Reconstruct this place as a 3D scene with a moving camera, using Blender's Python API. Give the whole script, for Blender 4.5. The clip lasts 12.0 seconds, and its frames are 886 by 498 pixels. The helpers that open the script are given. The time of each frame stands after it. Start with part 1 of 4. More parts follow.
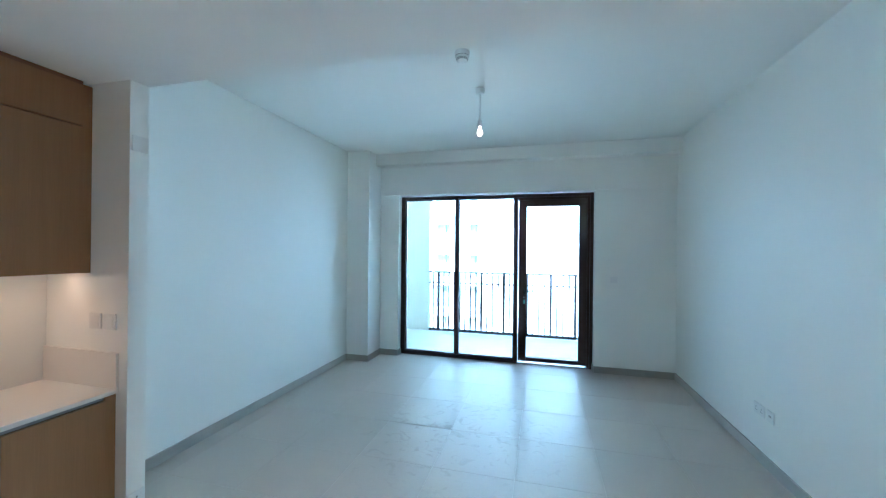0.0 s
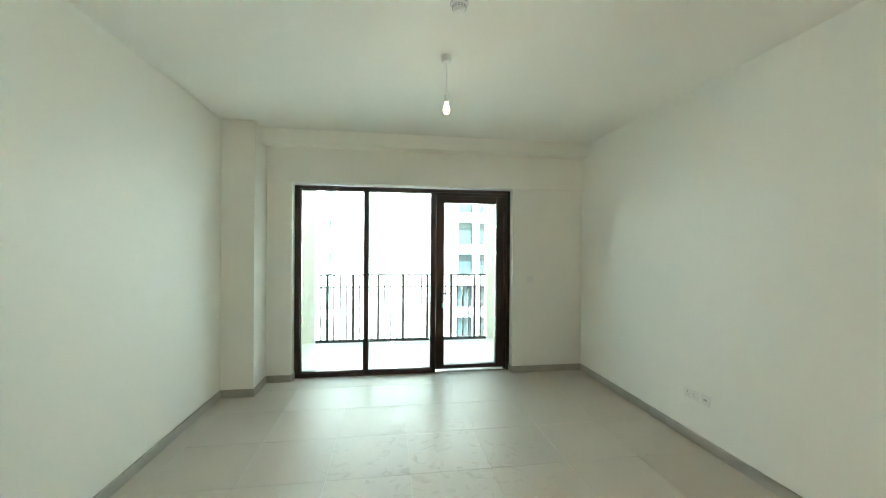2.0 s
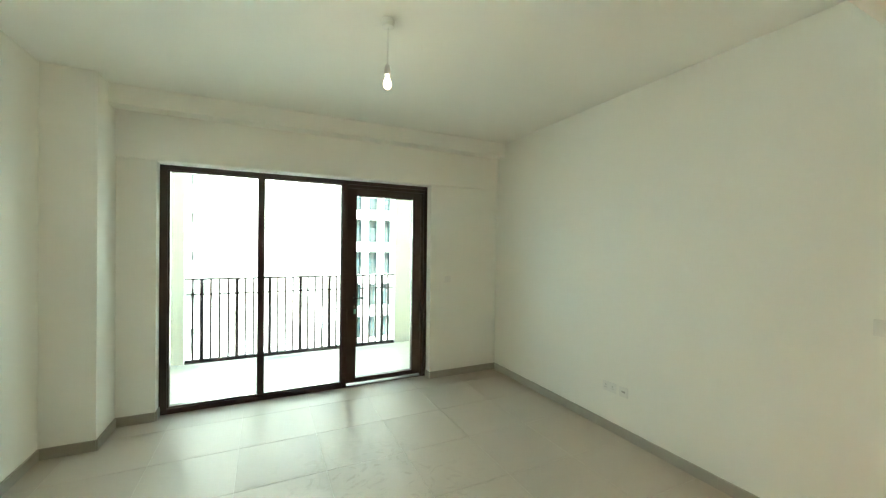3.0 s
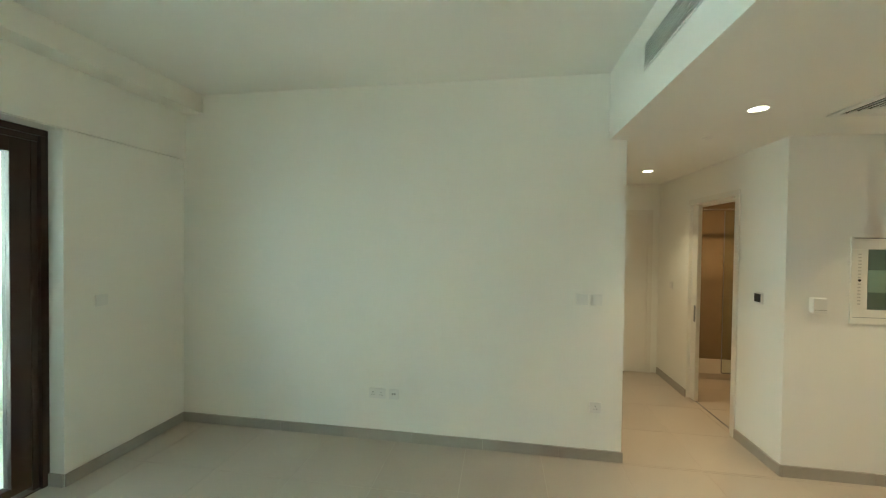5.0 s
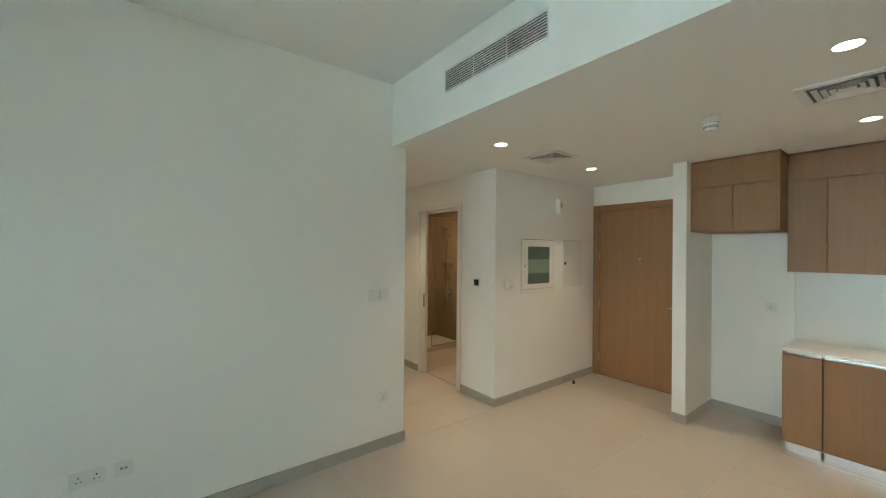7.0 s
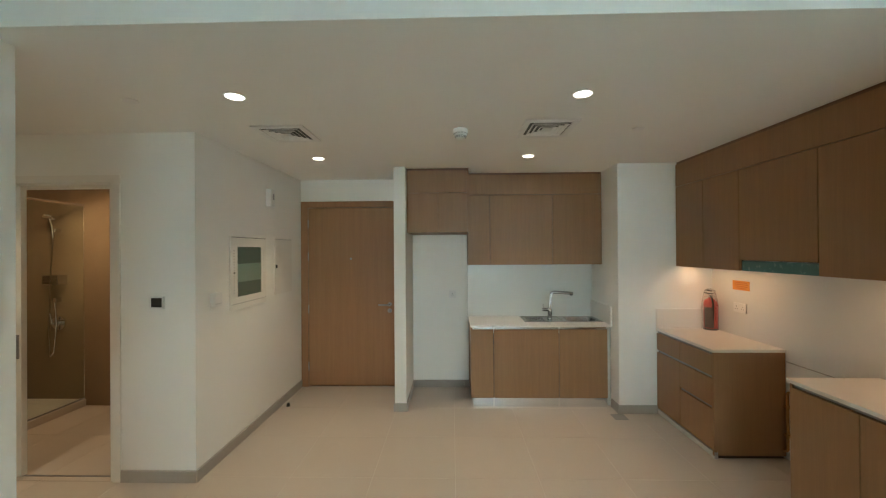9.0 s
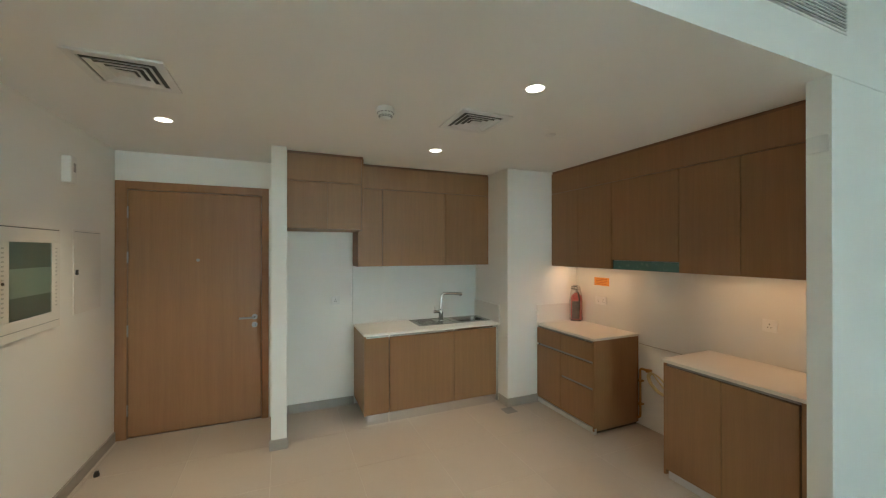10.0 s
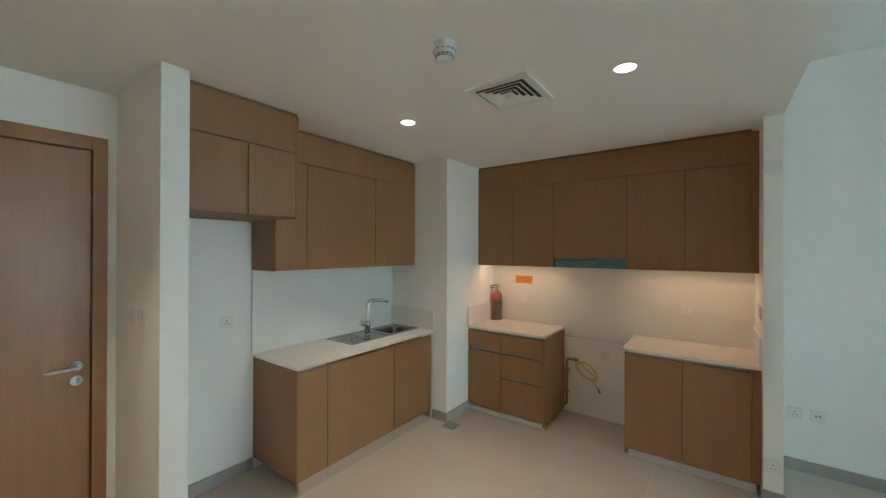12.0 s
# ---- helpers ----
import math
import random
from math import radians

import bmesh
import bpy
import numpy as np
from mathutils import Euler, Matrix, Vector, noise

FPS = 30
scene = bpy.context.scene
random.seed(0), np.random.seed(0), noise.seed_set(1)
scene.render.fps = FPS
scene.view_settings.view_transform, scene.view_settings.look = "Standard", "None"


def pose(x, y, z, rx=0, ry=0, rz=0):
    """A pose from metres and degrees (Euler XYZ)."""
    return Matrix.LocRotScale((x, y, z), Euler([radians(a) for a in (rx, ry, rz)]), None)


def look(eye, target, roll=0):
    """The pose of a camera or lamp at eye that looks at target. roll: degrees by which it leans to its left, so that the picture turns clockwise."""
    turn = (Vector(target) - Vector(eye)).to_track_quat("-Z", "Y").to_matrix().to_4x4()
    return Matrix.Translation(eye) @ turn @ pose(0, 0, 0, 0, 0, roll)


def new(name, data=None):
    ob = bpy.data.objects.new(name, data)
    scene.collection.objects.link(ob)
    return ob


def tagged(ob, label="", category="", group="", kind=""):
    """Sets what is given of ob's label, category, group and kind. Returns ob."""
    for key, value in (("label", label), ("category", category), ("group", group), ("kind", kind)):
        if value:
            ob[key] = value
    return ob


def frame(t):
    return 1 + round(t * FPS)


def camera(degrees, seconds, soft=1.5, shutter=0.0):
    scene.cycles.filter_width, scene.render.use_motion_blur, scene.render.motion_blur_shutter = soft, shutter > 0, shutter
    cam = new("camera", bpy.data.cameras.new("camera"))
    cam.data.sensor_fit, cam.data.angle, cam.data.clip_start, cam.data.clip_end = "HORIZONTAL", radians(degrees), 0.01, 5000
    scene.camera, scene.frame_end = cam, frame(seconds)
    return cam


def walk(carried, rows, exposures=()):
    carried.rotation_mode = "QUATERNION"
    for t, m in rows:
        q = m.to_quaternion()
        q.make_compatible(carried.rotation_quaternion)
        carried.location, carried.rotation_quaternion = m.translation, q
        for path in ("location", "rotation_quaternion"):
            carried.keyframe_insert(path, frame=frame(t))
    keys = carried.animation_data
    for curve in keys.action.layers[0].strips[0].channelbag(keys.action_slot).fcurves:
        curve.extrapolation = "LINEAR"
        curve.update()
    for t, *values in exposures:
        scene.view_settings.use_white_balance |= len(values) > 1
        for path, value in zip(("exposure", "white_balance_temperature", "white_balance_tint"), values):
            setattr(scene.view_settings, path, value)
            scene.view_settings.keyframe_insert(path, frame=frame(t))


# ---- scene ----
cam = camera(99.7, 12.0, soft=1.2)
PATH = [
    (0, (0.658, -0.248, 1.638), (0.15, 1.686, 1.641), 0.6),
    (0.5, (0.403, -0.109, 1.639), (0.053, 1.86, 1.643), 0.6),
    (1, (0.134, -0.008, 1.641), (-0.057, 1.983, 1.643), 0.6),
    (1.5, (-0.096, 0.132, 1.65), (-0.046, 2.131, 1.651), 0.4),
    (2, (-0.289, 0.325, 1.662), (-0.002, 2.304, 1.658), 0.4),
    (2.5, (-0.436, 0.545, 1.674), (0.119, 2.467, 1.667), 0.2),
    (2.7, (-0.484, 0.637, 1.675), (0.182, 2.522, 1.666), 0.4),
    (4.5, (-0.769, 1.903, 1.725), (1.087, 2.647, 1.694), 0.6),
    (5, (-0.771, 2.197, 1.721), (1.205, 2.503, 1.687), 0.7),
    (5.5, (-0.762, 2.464, 1.725), (1.238, 2.438, 1.694), 0.6),
    (6, (-0.748, 2.742, 1.704), (1.21, 2.336, 1.694), 0.7),
    (6.5, (-0.65, 2.875, 1.687), (1.175, 2.056, 1.68), 0.6),
    (7, (-0.449, 2.954, 1.661), (1.139, 1.738, 1.666), 0.5),
    (7.5, (-0.233, 2.993, 1.666), (1.008, 1.425, 1.672), 0.4),
    (9.3, (0.673, 2.649, 1.667), (0.462, 0.66, 1.673), -0.2),
    (9.5, (0.788, 2.558, 1.659), (0.4, 0.596, 1.67), 0.0),
    (10, (1.01, 2.316, 1.664), (0.226, 0.477, 1.67), 0.0),
    (10.5, (1.24, 2.017, 1.676), (0.153, 0.338, 1.681), -0.0),
    (11, (1.453, 1.696, 1.685), (0.147, 0.181, 1.688), 0.1),
    (11.5, (1.578, 1.343, 1.661), (0.096, 0.0, 1.663), 0.2),
    (12, (1.742, 1.015, 1.65), (0.126, -0.164, 1.655), 0.2),
]
walk(cam, [(t, look(eye, target, roll)) for t, eye, target, roll in PATH],
     exposures=[(0.0, 3.36, 4000, -3), (0.5, 3.37, 4090, -3), (1.0, 3.45, 4640, -7), (1.5, 3.51, 5200, -8), (2.5, 3.54, 5850, -9),
                (4.5, 3.40, 6150, -13), (5.0, 3.30, 5650, -13), (5.5, 3.30, 5300, -12), (7.5, 3.06, 5200, -4), (9.5, 2.96, 5280, -4), (12.0, 3.04, 4850, -4)])

# ---- world, sun and lamps ----
world = bpy.data.worlds.new("world")
world.use_nodes = True
scene.world = world
wn = world.node_tree
sky = wn.nodes.new("ShaderNodeTexSky")
sky.sky_type = 'NISHITA'
sky.sun_disc = False
sky.sun_elevation = radians(40)
sky.sun_rotation = radians(168)
wn.links.new(sky.outputs[0], wn.nodes["Background"].inputs[0])
wn.nodes["Background"].inputs[1].default_value = 0.15

sun_data = bpy.data.lights.new("sun", "SUN")
sun_data.energy, sun_data.angle, sun_data.color = 5.0, radians(0.5), (1, 0.96, 0.9)
sun = new("sun", sun_data)
sun.matrix_world = look((6, -30, 26), (0, 0, 0))

WARM = (1.0, 0.68, 0.41)
STRIP_WARM = (1.0, 0.47, 0.20)


def lamp(name, x, y, z, power, size=0.09, colour=WARM, length=None, spread=180):
    data = bpy.data.lights.new(name, "AREA")
    data.energy, data.color, data.size, data.spread = power, colour, size, radians(spread)
    data.shape = "RECTANGLE" if length else "DISK"
    if length:
        data.size_y = length
    ob = new(name, data)
    ob.location = (x, y, z)
    return ob


CEIL, SOFF = 3.065, 2.538
XL, XK, XR, YN, YS, YE = -2.115, -2.13, 2.34, 5.155, -1.80, 1.37
DOWNLIGHTS = [(1.713, 0.703), (1.750, -0.710), (-0.235, 0.660), (-0.210, -0.715), (3.66, 0.61)]
DOWN_POWER = 0.58
for x, y in DOWNLIGHTS:
    lamp("downlight_lamp", x, y, SOFF - 0.012, DOWN_POWER * (0.75 if x > 3 else 1.0), 0.085, spread=85)
lamp("bath_lamp", 4.1, -0.6, 2.38, 1.6, 0.09, (1.0, 0.58, 0.28))
lamp("cabinet_strip_lamp", -1.89, -0.65, 1.487, 0.215, 0.03, STRIP_WARM, 0.74)
lamp("cabinet_strip_lamp", -1.89, 0.84, 1.487, 0.175, 0.03, STRIP_WARM, 0.74)

bulb_data = bpy.data.lights.new("pendant_bulb_lamp", "POINT")
bulb_data.energy, bulb_data.color, bulb_data.shadow_soft_size = 0.13, WARM, 0.03
bulb_lamp = new("pendant_bulb_lamp", bulb_data)
bulb_lamp.location = (0.122, 3.03, 2.600)
# white rooms pass light on many times
scene.cycles.max_bounces, scene.cycles.diffuse_bounces = 16, 12


# ---- materials ----
def mat(name, colour, rough=0.5, metal=0.0, vary=0.06, scale=6.0, fine=120.0, bump=0.0, stretch=(1, 1, 1), rough_vary=0.08,
        per_piece=0.0, coat=0.0):
    m = bpy.data.materials.new(name)
    m.use_nodes = True
    n, l = m.node_tree.nodes, m.node_tree.links
    b = n["Principled BSDF"]
    geo = n.new("ShaderNodeNewGeometry")
    info = n.new("ShaderNodeObjectInfo")
    mp = n.new("ShaderNodeMapping")
    mp.inputs["Scale"].default_value = stretch
    off = n.new("ShaderNodeVectorMath"); off.operation = 'SCALE'
    off.inputs[0].default_value = (7.3, 3.1, 5.7)
    l.new(info.outputs["Random"], off.inputs["Scale"])
    l.new(geo.outputs["Position"], mp.inputs["Vector"])
    l.new(off.outputs[0], mp.inputs["Location"])
    big, small = n.new("ShaderNodeTexNoise"), n.new("ShaderNodeTexNoise")
    big.inputs["Scale"].default_value, big.inputs["Detail"].default_value = scale, 4
    small.inputs["Scale"].default_value, small.inputs["Detail"].default_value = fine, 3
    for q in (big, small):
        l.new(mp.outputs[0], q.inputs["Vector"])
    mix = n.new("ShaderNodeMix"); mix.data_type = 'FLOAT'
    mix.inputs[0].default_value = 0.4
    l.new(big.outputs["Fac"], mix.inputs[2]); l.new(small.outputs["Fac"], mix.inputs[3])
    mr = n.new("ShaderNodeMapRange")
    mr.inputs["From Min"].default_value, mr.inputs["From Max"].default_value = 0.2, 0.8
    mr.inputs["To Min"].default_value, mr.inputs["To Max"].default_value = 1 - vary, 1 + vary
    l.new(mix.outputs[0], mr.inputs["Value"])
    val = mr.outputs[0]
    if per_piece:
        pr = n.new("ShaderNodeMapRange")
        pr.inputs["To Min"].default_value, pr.inputs["To Max"].default_value = 1 - per_piece, 1 + per_piece
        l.new(info.outputs["Random"], pr.inputs["Value"])
        mu = n.new("ShaderNodeMath"); mu.operation = 'MULTIPLY'
        l.new(val, mu.inputs[0]); l.new(pr.outputs[0], mu.inputs[1])
        val = mu.outputs[0]
    col = n.new("ShaderNodeVectorMath"); col.operation = 'SCALE'
    col.inputs[0].default_value = colour
    l.new(val, col.inputs["Scale"])
    l.new(col.outputs[0], b.inputs["Base Color"])
    rr = n.new("ShaderNodeMapRange")
    rr.inputs["From Min"].default_value, rr.inputs["From Max"].default_value = 0.15, 0.85
    rr.inputs["To Min"].default_value, rr.inputs["To Max"].default_value = max(rough - rough_vary, 0.02), min(rough + rough_vary, 1)
    l.new(big.outputs["Fac"], rr.inputs["Value"])
    l.new(rr.outputs[0], b.inputs["Roughness"])
    b.inputs["Metallic"].default_value = metal
    b.inputs["Coat Weight"].default_value = coat
    if bump:
        bp = n.new("ShaderNodeBump")
        bp.inputs["Strength"].default_value, bp.inputs["Distance"].default_value = bump, 0.002
        l.new(mix.outputs[0], bp.inputs["Height"])
        l.new(bp.outputs[0], b.inputs["Normal"])
    return m


def glow(name, colour, strength):
    m = bpy.data.materials.new(name)
    m.use_nodes = True
    b = m.node_tree.nodes["Principled BSDF"]
    b.inputs["Base Color"].default_value = (*colour, 1)
    b.inputs["Emission Color"].default_value = (*colour, 1)
    b.inputs["Emission Strength"].default_value = strength
    return m


def clear(name, colour=(1, 1, 1), rough=0.0, ior=1.45):
    m = bpy.data.materials.new(name)
    m.use_nodes = True
    b = m.node_tree.nodes["Principled BSDF"]
    b.inputs["Base Color"].default_value = (*colour, 1)
    b.inputs["Roughness"].default_value = rough
    b.inputs["Transmission Weight"].default_value = 1.0
    b.inputs["IOR"].default_value = ior
    return m


PAINT = mat("wall_paint", (0.865, 0.86, 0.825), 0.55, vary=0.012, scale=1.3, fine=260, bump=0.05)
CEIL_PAINT = mat("ceiling_paint", (0.865, 0.865, 0.835), 0.7, vary=0.01, scale=1.1, fine=240, bump=0.04)
TRIM = mat("white_lacquer", (0.80, 0.785, 0.74), 0.36, vary=0.012, scale=3, rough_vary=0.03)
PLASTIC = mat("white_plastic", (0.80, 0.80, 0.785), 0.36, vary=0.01, scale=8, rough_vary=0.03)
PALE_GREY = mat("pale_grey_lacquer", (0.55, 0.54, 0.51), 0.45, vary=0.02, scale=8, rough_vary=0.03)
GREY_PLASTIC = mat("grey_plastic", (0.35, 0.35, 0.35), 0.4, vary=0.02, scale=8)
BLACK = mat("black_plastic", (0.012, 0.012, 0.012), 0.35, vary=0.1, scale=8)
TILE = mat("floor_porcelain", (0.475, 0.418, 0.360), 0.425, vary=0.05, scale=2.6, fine=70, bump=0.03, rough_vary=0.035, per_piece=0.02)
def dusty(m, centre, radius):
    """Faint dried-mop stains on the floor near the window, darker patches with their own outline."""
    n, l = m.node_tree.nodes, m.node_tree.links
    b = n["Principled BSDF"]
    geo = n.new("ShaderNodeNewGeometry")
    st = n.new("ShaderNodeTexNoise")
    st.inputs["Scale"].default_value, st.inputs["Detail"].default_value, st.inputs["Distortion"].default_value = 7.0, 4, 1.6
    l.new(geo.outputs["Position"], st.inputs["Vector"])
    dist = n.new("ShaderNodeVectorMath"); dist.operation = 'DISTANCE'
    dist.inputs[1].default_value = centre
    l.new(geo.outputs["Position"], dist.inputs[0])
    fall = n.new("ShaderNodeMapRange")
    fall.inputs["From Min"].default_value, fall.inputs["From Max"].default_value = radius * 0.35, radius
    fall.inputs["To Min"].default_value, fall.inputs["To Max"].default_value = 1.0, 0.0
    l.new(dist.outputs["Value"], fall.inputs["Value"])
    edge = n.new("ShaderNodeMapRange")
    edge.inputs["From Min"].default_value, edge.inputs["From Max"].default_value = 0.56, 0.68
    l.new(st.outputs["Fac"], edge.inputs["Value"])
    both = n.new("ShaderNodeMath"); both.operation = 'MULTIPLY'
    l.new(fall.outputs[0], both.inputs[0]); l.new(edge.outputs[0], both.inputs[1])
    dark = n.new("ShaderNodeMapRange")
    dark.inputs["To Min"].default_value, dark.inputs["To Max"].default_value = 1.0, 0.88
    l.new(both.outputs[0], dark.inputs["Value"])
    old = b.inputs["Base Color"].links[0].from_socket
    sc = n.new("ShaderNodeVectorMath"); sc.operation = 'SCALE'
    l.new(old, sc.inputs[0]); l.new(dark.outputs[0], sc.inputs["Scale"])
    l.new(sc.outputs[0], b.inputs["Base Color"])
    oldr = b.inputs["Roughness"].links[0].from_socket
    add = n.new("ShaderNodeMath"); add.operation = 'MULTIPLY_ADD'
    add.inputs[1].default_value = 0.32
    l.new(both.outputs[0], add.inputs[0]); l.new(oldr, add.inputs[2])
    l.new(add.outputs[0], b.inputs["Roughness"])


TILE.node_tree.nodes["Principled BSDF"].inputs["Specular IOR Level"].default_value = 0.5
dusty(TILE, (0.02, 3.0, 0), 1.2)
GROUT = mat("grout", (0.60, 0.555, 0.50), 0.8, vary=0.06, scale=30)
SKIRT = mat("skirting_porcelain", (0.40, 0.375, 0.34), 0.4, vary=0.06, scale=9, fine=90, per_piece=0.03)
VENEER = mat("brown_veneer", (0.288, 0.158, 0.067), 0.45, vary=0.15, scale=10, fine=60, bump=0.05, stretch=(2.6, 2.6, 0.10), rough_vary=0.05)
OAK = mat("oak_veneer", (0.335, 0.178, 0.080), 0.38, vary=0.15, scale=9, fine=55, bump=0.05, stretch=(2.6, 2.6, 0.10), rough_vary=0.05)
# cabinet bodies darkened: the shade of the door gaps is in this colour
CARCASS = mat("gap_shade_carcass", (0.040, 0.027, 0.019), 0.5, vary=0.1, scale=10, stretch=(2, 2, .1))
TOP_STRIP = mat("brown_top_strip", (0.21, 0.115, 0.055), 0.5, vary=0.1, scale=10, stretch=(2, 2, .1))
DRAIN = mat("drain_metal", (0.30, 0.29, 0.28), 0.45, 0.5, vary=0.1, scale=30)
QUARTZ = mat("white_quartz", (0.78, 0.75, 0.71), 0.31, vary=0.012, scale=25, fine=400, rough_vary=0.01)
SPLASH = mat("white_splash_panel", (0.76, 0.76, 0.73), 0.20, vary=0.01, scale=2, rough_vary=0.02)
SPLASH.node_tree.nodes["Principled BSDF"].inputs["Specular IOR Level"].default_value = 0.3
ALU = mat("brushed_aluminium", (0.82, 0.84, 0.88), 0.14, 1.0, vary=0.05, scale=30, stretch=(.3, .3, 6), rough_vary=0.04)
PLINTH = mat("satin_plinth_aluminium", (0.62, 0.62, 0.62), 0.38, 0.35, vary=0.04, scale=30, stretch=(.3, .3, 6), rough_vary=0.04)
CHANNEL = mat("anodised_channel", (0.30, 0.30, 0.31), 0.4, 1.0, vary=0.06, scale=20)
STEEL = mat("stainless_steel", (0.36, 0.352, 0.345), 0.24, 1.0, vary=0.05, scale=30)
SATIN = mat("satin_steel", (0.40, 0.39, 0.375), 0.34, 1.0, vary=0.04, scale=30)
CHROME = mat("chrome", (0.78, 0.78, 0.8), 0.07, 1.0, vary=0.01, rough_vary=0.02)
BRONZE = mat("brown_window_aluminium", (0.050, 0.029, 0.023), 0.38, vary=0.08, scale=12)
RAIL_PAINT = mat("railing_paint", (0.035, 0.024, 0.020), 0.45, vary=0.08, scale=12)
GLASS = clear("window_glass", (0.89, 0.985, 0.955))
WRAP = clear("clear_plastic_wrap", (0.97, 0.96, 0.95), 0.25, 1.06)
WRAP.node_tree.nodes["Principled BSDF"].inputs["Transmission Weight"].default_value = 0.86
DARK_GLASS = clear("greenish_panel_glass", (0.75, 0.9, 0.82))
RED = mat("red_enamel", (0.40, 0.024, 0.014), 0.3, vary=0.04, scale=12)
ORANGE = mat("orange_paper", (0.68, 0.27, 0.03), 0.6, vary=0.04, scale=30)
ORANGE_INK = mat("dark_orange_ink", (0.42, 0.12, 0.02), 0.6, vary=0.04, scale=30)
COPPER = mat("gas_pipe_copper", (0.50, 0.26, 0.07), 0.4, 0.7, vary=0.12, scale=40)
HOSE = mat("yellow_gas_hose", (0.68, 0.56, 0.27), 0.45, vary=0.1, scale=60)
TEAL = mat("teal_protective_film", (0.11, 0.21, 0.205), 0.25, vary=0.08, scale=25)
BATH_TILE = mat("brown_bath_tile", (0.22, 0.155, 0.09), 0.42, rough_vary=0.04, vary=0.07, scale=5, fine=60, per_piece=0.05)
TRAY = mat("shower_tray", (0.55, 0.50, 0.44), 0.35, vary=0.03, scale=9)
BULB = glow("lit_bulb", (1.0, 0.72, 0.42), 0.7)
LAMP_FACE = glow("lit_downlight", (1.0, 0.86, 0.66), 1.7)
STRIP_FACE = glow("lit_led_strip", (1.0, 0.70, 0.42), 0.28)
FACADE = mat("facade_render", (0.84, 0.82, 0.77), 0.8, vary=0.03, scale=0.4, fine=8)
BALCONY_WALL = mat("balcony_wall_render", (0.79, 0.775, 0.70), 0.8, vary=0.03, scale=0.8, fine=20, bump=0.1)
FACADE_GLASS = mat("facade_glass", (0.030, 0.046, 0.050), 0.15, vary=0.3, scale=0.6)
FACADE_GLASS.node_tree.nodes["Principled BSDF"].inputs["Specular IOR Level"].default_value = 0.25
BALCONY_STONE = mat("balcony_tile", (0.62, 0.59, 0.53), 0.5, vary=0.05, scale=4)
GROUND = mat("paved_ground", (0.40, 0.37, 0.32), 0.9, vary=0.15, scale=0.1, fine=2)
# same far windows, with glare and haze put into a paler glass colour
WASHED_GLASS = mat("washed_out_facade_glass", (0.30, 0.34, 0.34), 0.2, vary=0.15, scale=0.6)
GREEN = mat("lawn", (0.07, 0.11, 0.03), 0.9, vary=0.3, scale=0.6, fine=12)
KEY_TAG = mat("green_tag_plastic", (0.22, 0.50, 0.36), 0.4, vary=0.04, scale=20, rough_vary=0.02)
SLOT = mat("slot_shadow_plastic", (0.10, 0.10, 0.10), 0.6, vary=0.05)

# ---- mesh helpers ----
ORIGIN = {}
SHIFT = Vector((0, 0, 0))   # where the next group of things stands, from where it is drawn


def thing(name, at, label="", category="", group="", kind=""):
    ob = new(name)
    ob.empty_display_size = 0.05
    ob.location = Vector(at) + SHIFT
    ORIGIN[ob] = Vector(at)
    return tagged(ob, label, category, group, kind)


def part(name, bm, material, parent=None, label="", smooth=False):
    me = bpy.data.meshes.new(name)
    if parent is not None:
        bmesh.ops.translate(bm, verts=bm.verts, vec=-ORIGIN[parent])
    else:
        bmesh.ops.translate(bm, verts=bm.verts, vec=SHIFT)
    bmesh.ops.recalc_face_normals(bm, faces=bm.faces)
    if smooth:
        for f in bm.faces:
            f.smooth = True
    bm.to_mesh(me)
    bm.free()
    me.materials.append(material)
    ob = new(name, me)
    if parent is not None:
        ob.parent = parent
        ORIGIN[ob] = ORIGIN[parent]
    if smooth:
        me.set_sharp_from_angle(angle=radians(40))
    return tagged(ob, label)


def structure(name, bm, material, label, category):
    return tagged(part(name, bm, material), label, category, kind="structure")


def box(*bs, bevel=0.0, bm=None):
    bm = bm or bmesh.new()
    for x0, x1, y0, y1, z0, z1 in bs:
        r = bmesh.ops.create_cube(bm, size=1, matrix=Matrix.LocRotScale(
            ((x0 + x1) / 2, (y0 + y1) / 2, (z0 + z1) / 2), None, (abs(x1 - x0), abs(y1 - y0), abs(z1 - z0))))
        if bevel:
            edges = list({e for v in r["verts"] for e in v.link_edges})
            bmesh.ops.bevel(bm, geom=edges, offset=bevel, segments=2, affect='EDGES', profile=0.6)
    return bm


def cyl(p, q, r, r2=None, n=24, bm=None):
    bm = bm or bmesh.new()
    p, q = Vector(p), Vector(q)
    m = Matrix.Translation((p + q) / 2) @ (q - p).to_track_quat("Z", "Y").to_matrix().to_4x4()
    bmesh.ops.create_cone(bm, cap_ends=True, segments=n, radius1=r, radius2=r if r2 is None else r2, depth=(q - p).length, matrix=m)
    return bm


def tube(points, r, n=12, bm=None):
    bm = bm or bmesh.new()
    pts = [Vector(p) for p in points]
    rings, side = [], None
    for i, p in enumerate(pts):
        d = (pts[min(i + 1, len(pts) - 1)] - pts[max(i - 1, 0)]).normalized()
        if side is None:
            side = d.orthogonal().normalized()
        side = (side - d * side.dot(d)).normalized()
        up = d.cross(side)
        rings.append([bm.verts.new(p + r * (math.cos(a) * side + math.sin(a) * up)) for a in (2 * math.pi * k / n for k in range(n))])
    for a, b in zip(rings, rings[1:]):
        for k in range(n):
            bm.faces.new((a[k], a[(k + 1) % n], b[(k + 1) % n], b[k]))
    bm.faces.new(rings[0][::-1])
    bm.faces.new(rings[-1])
    return bm


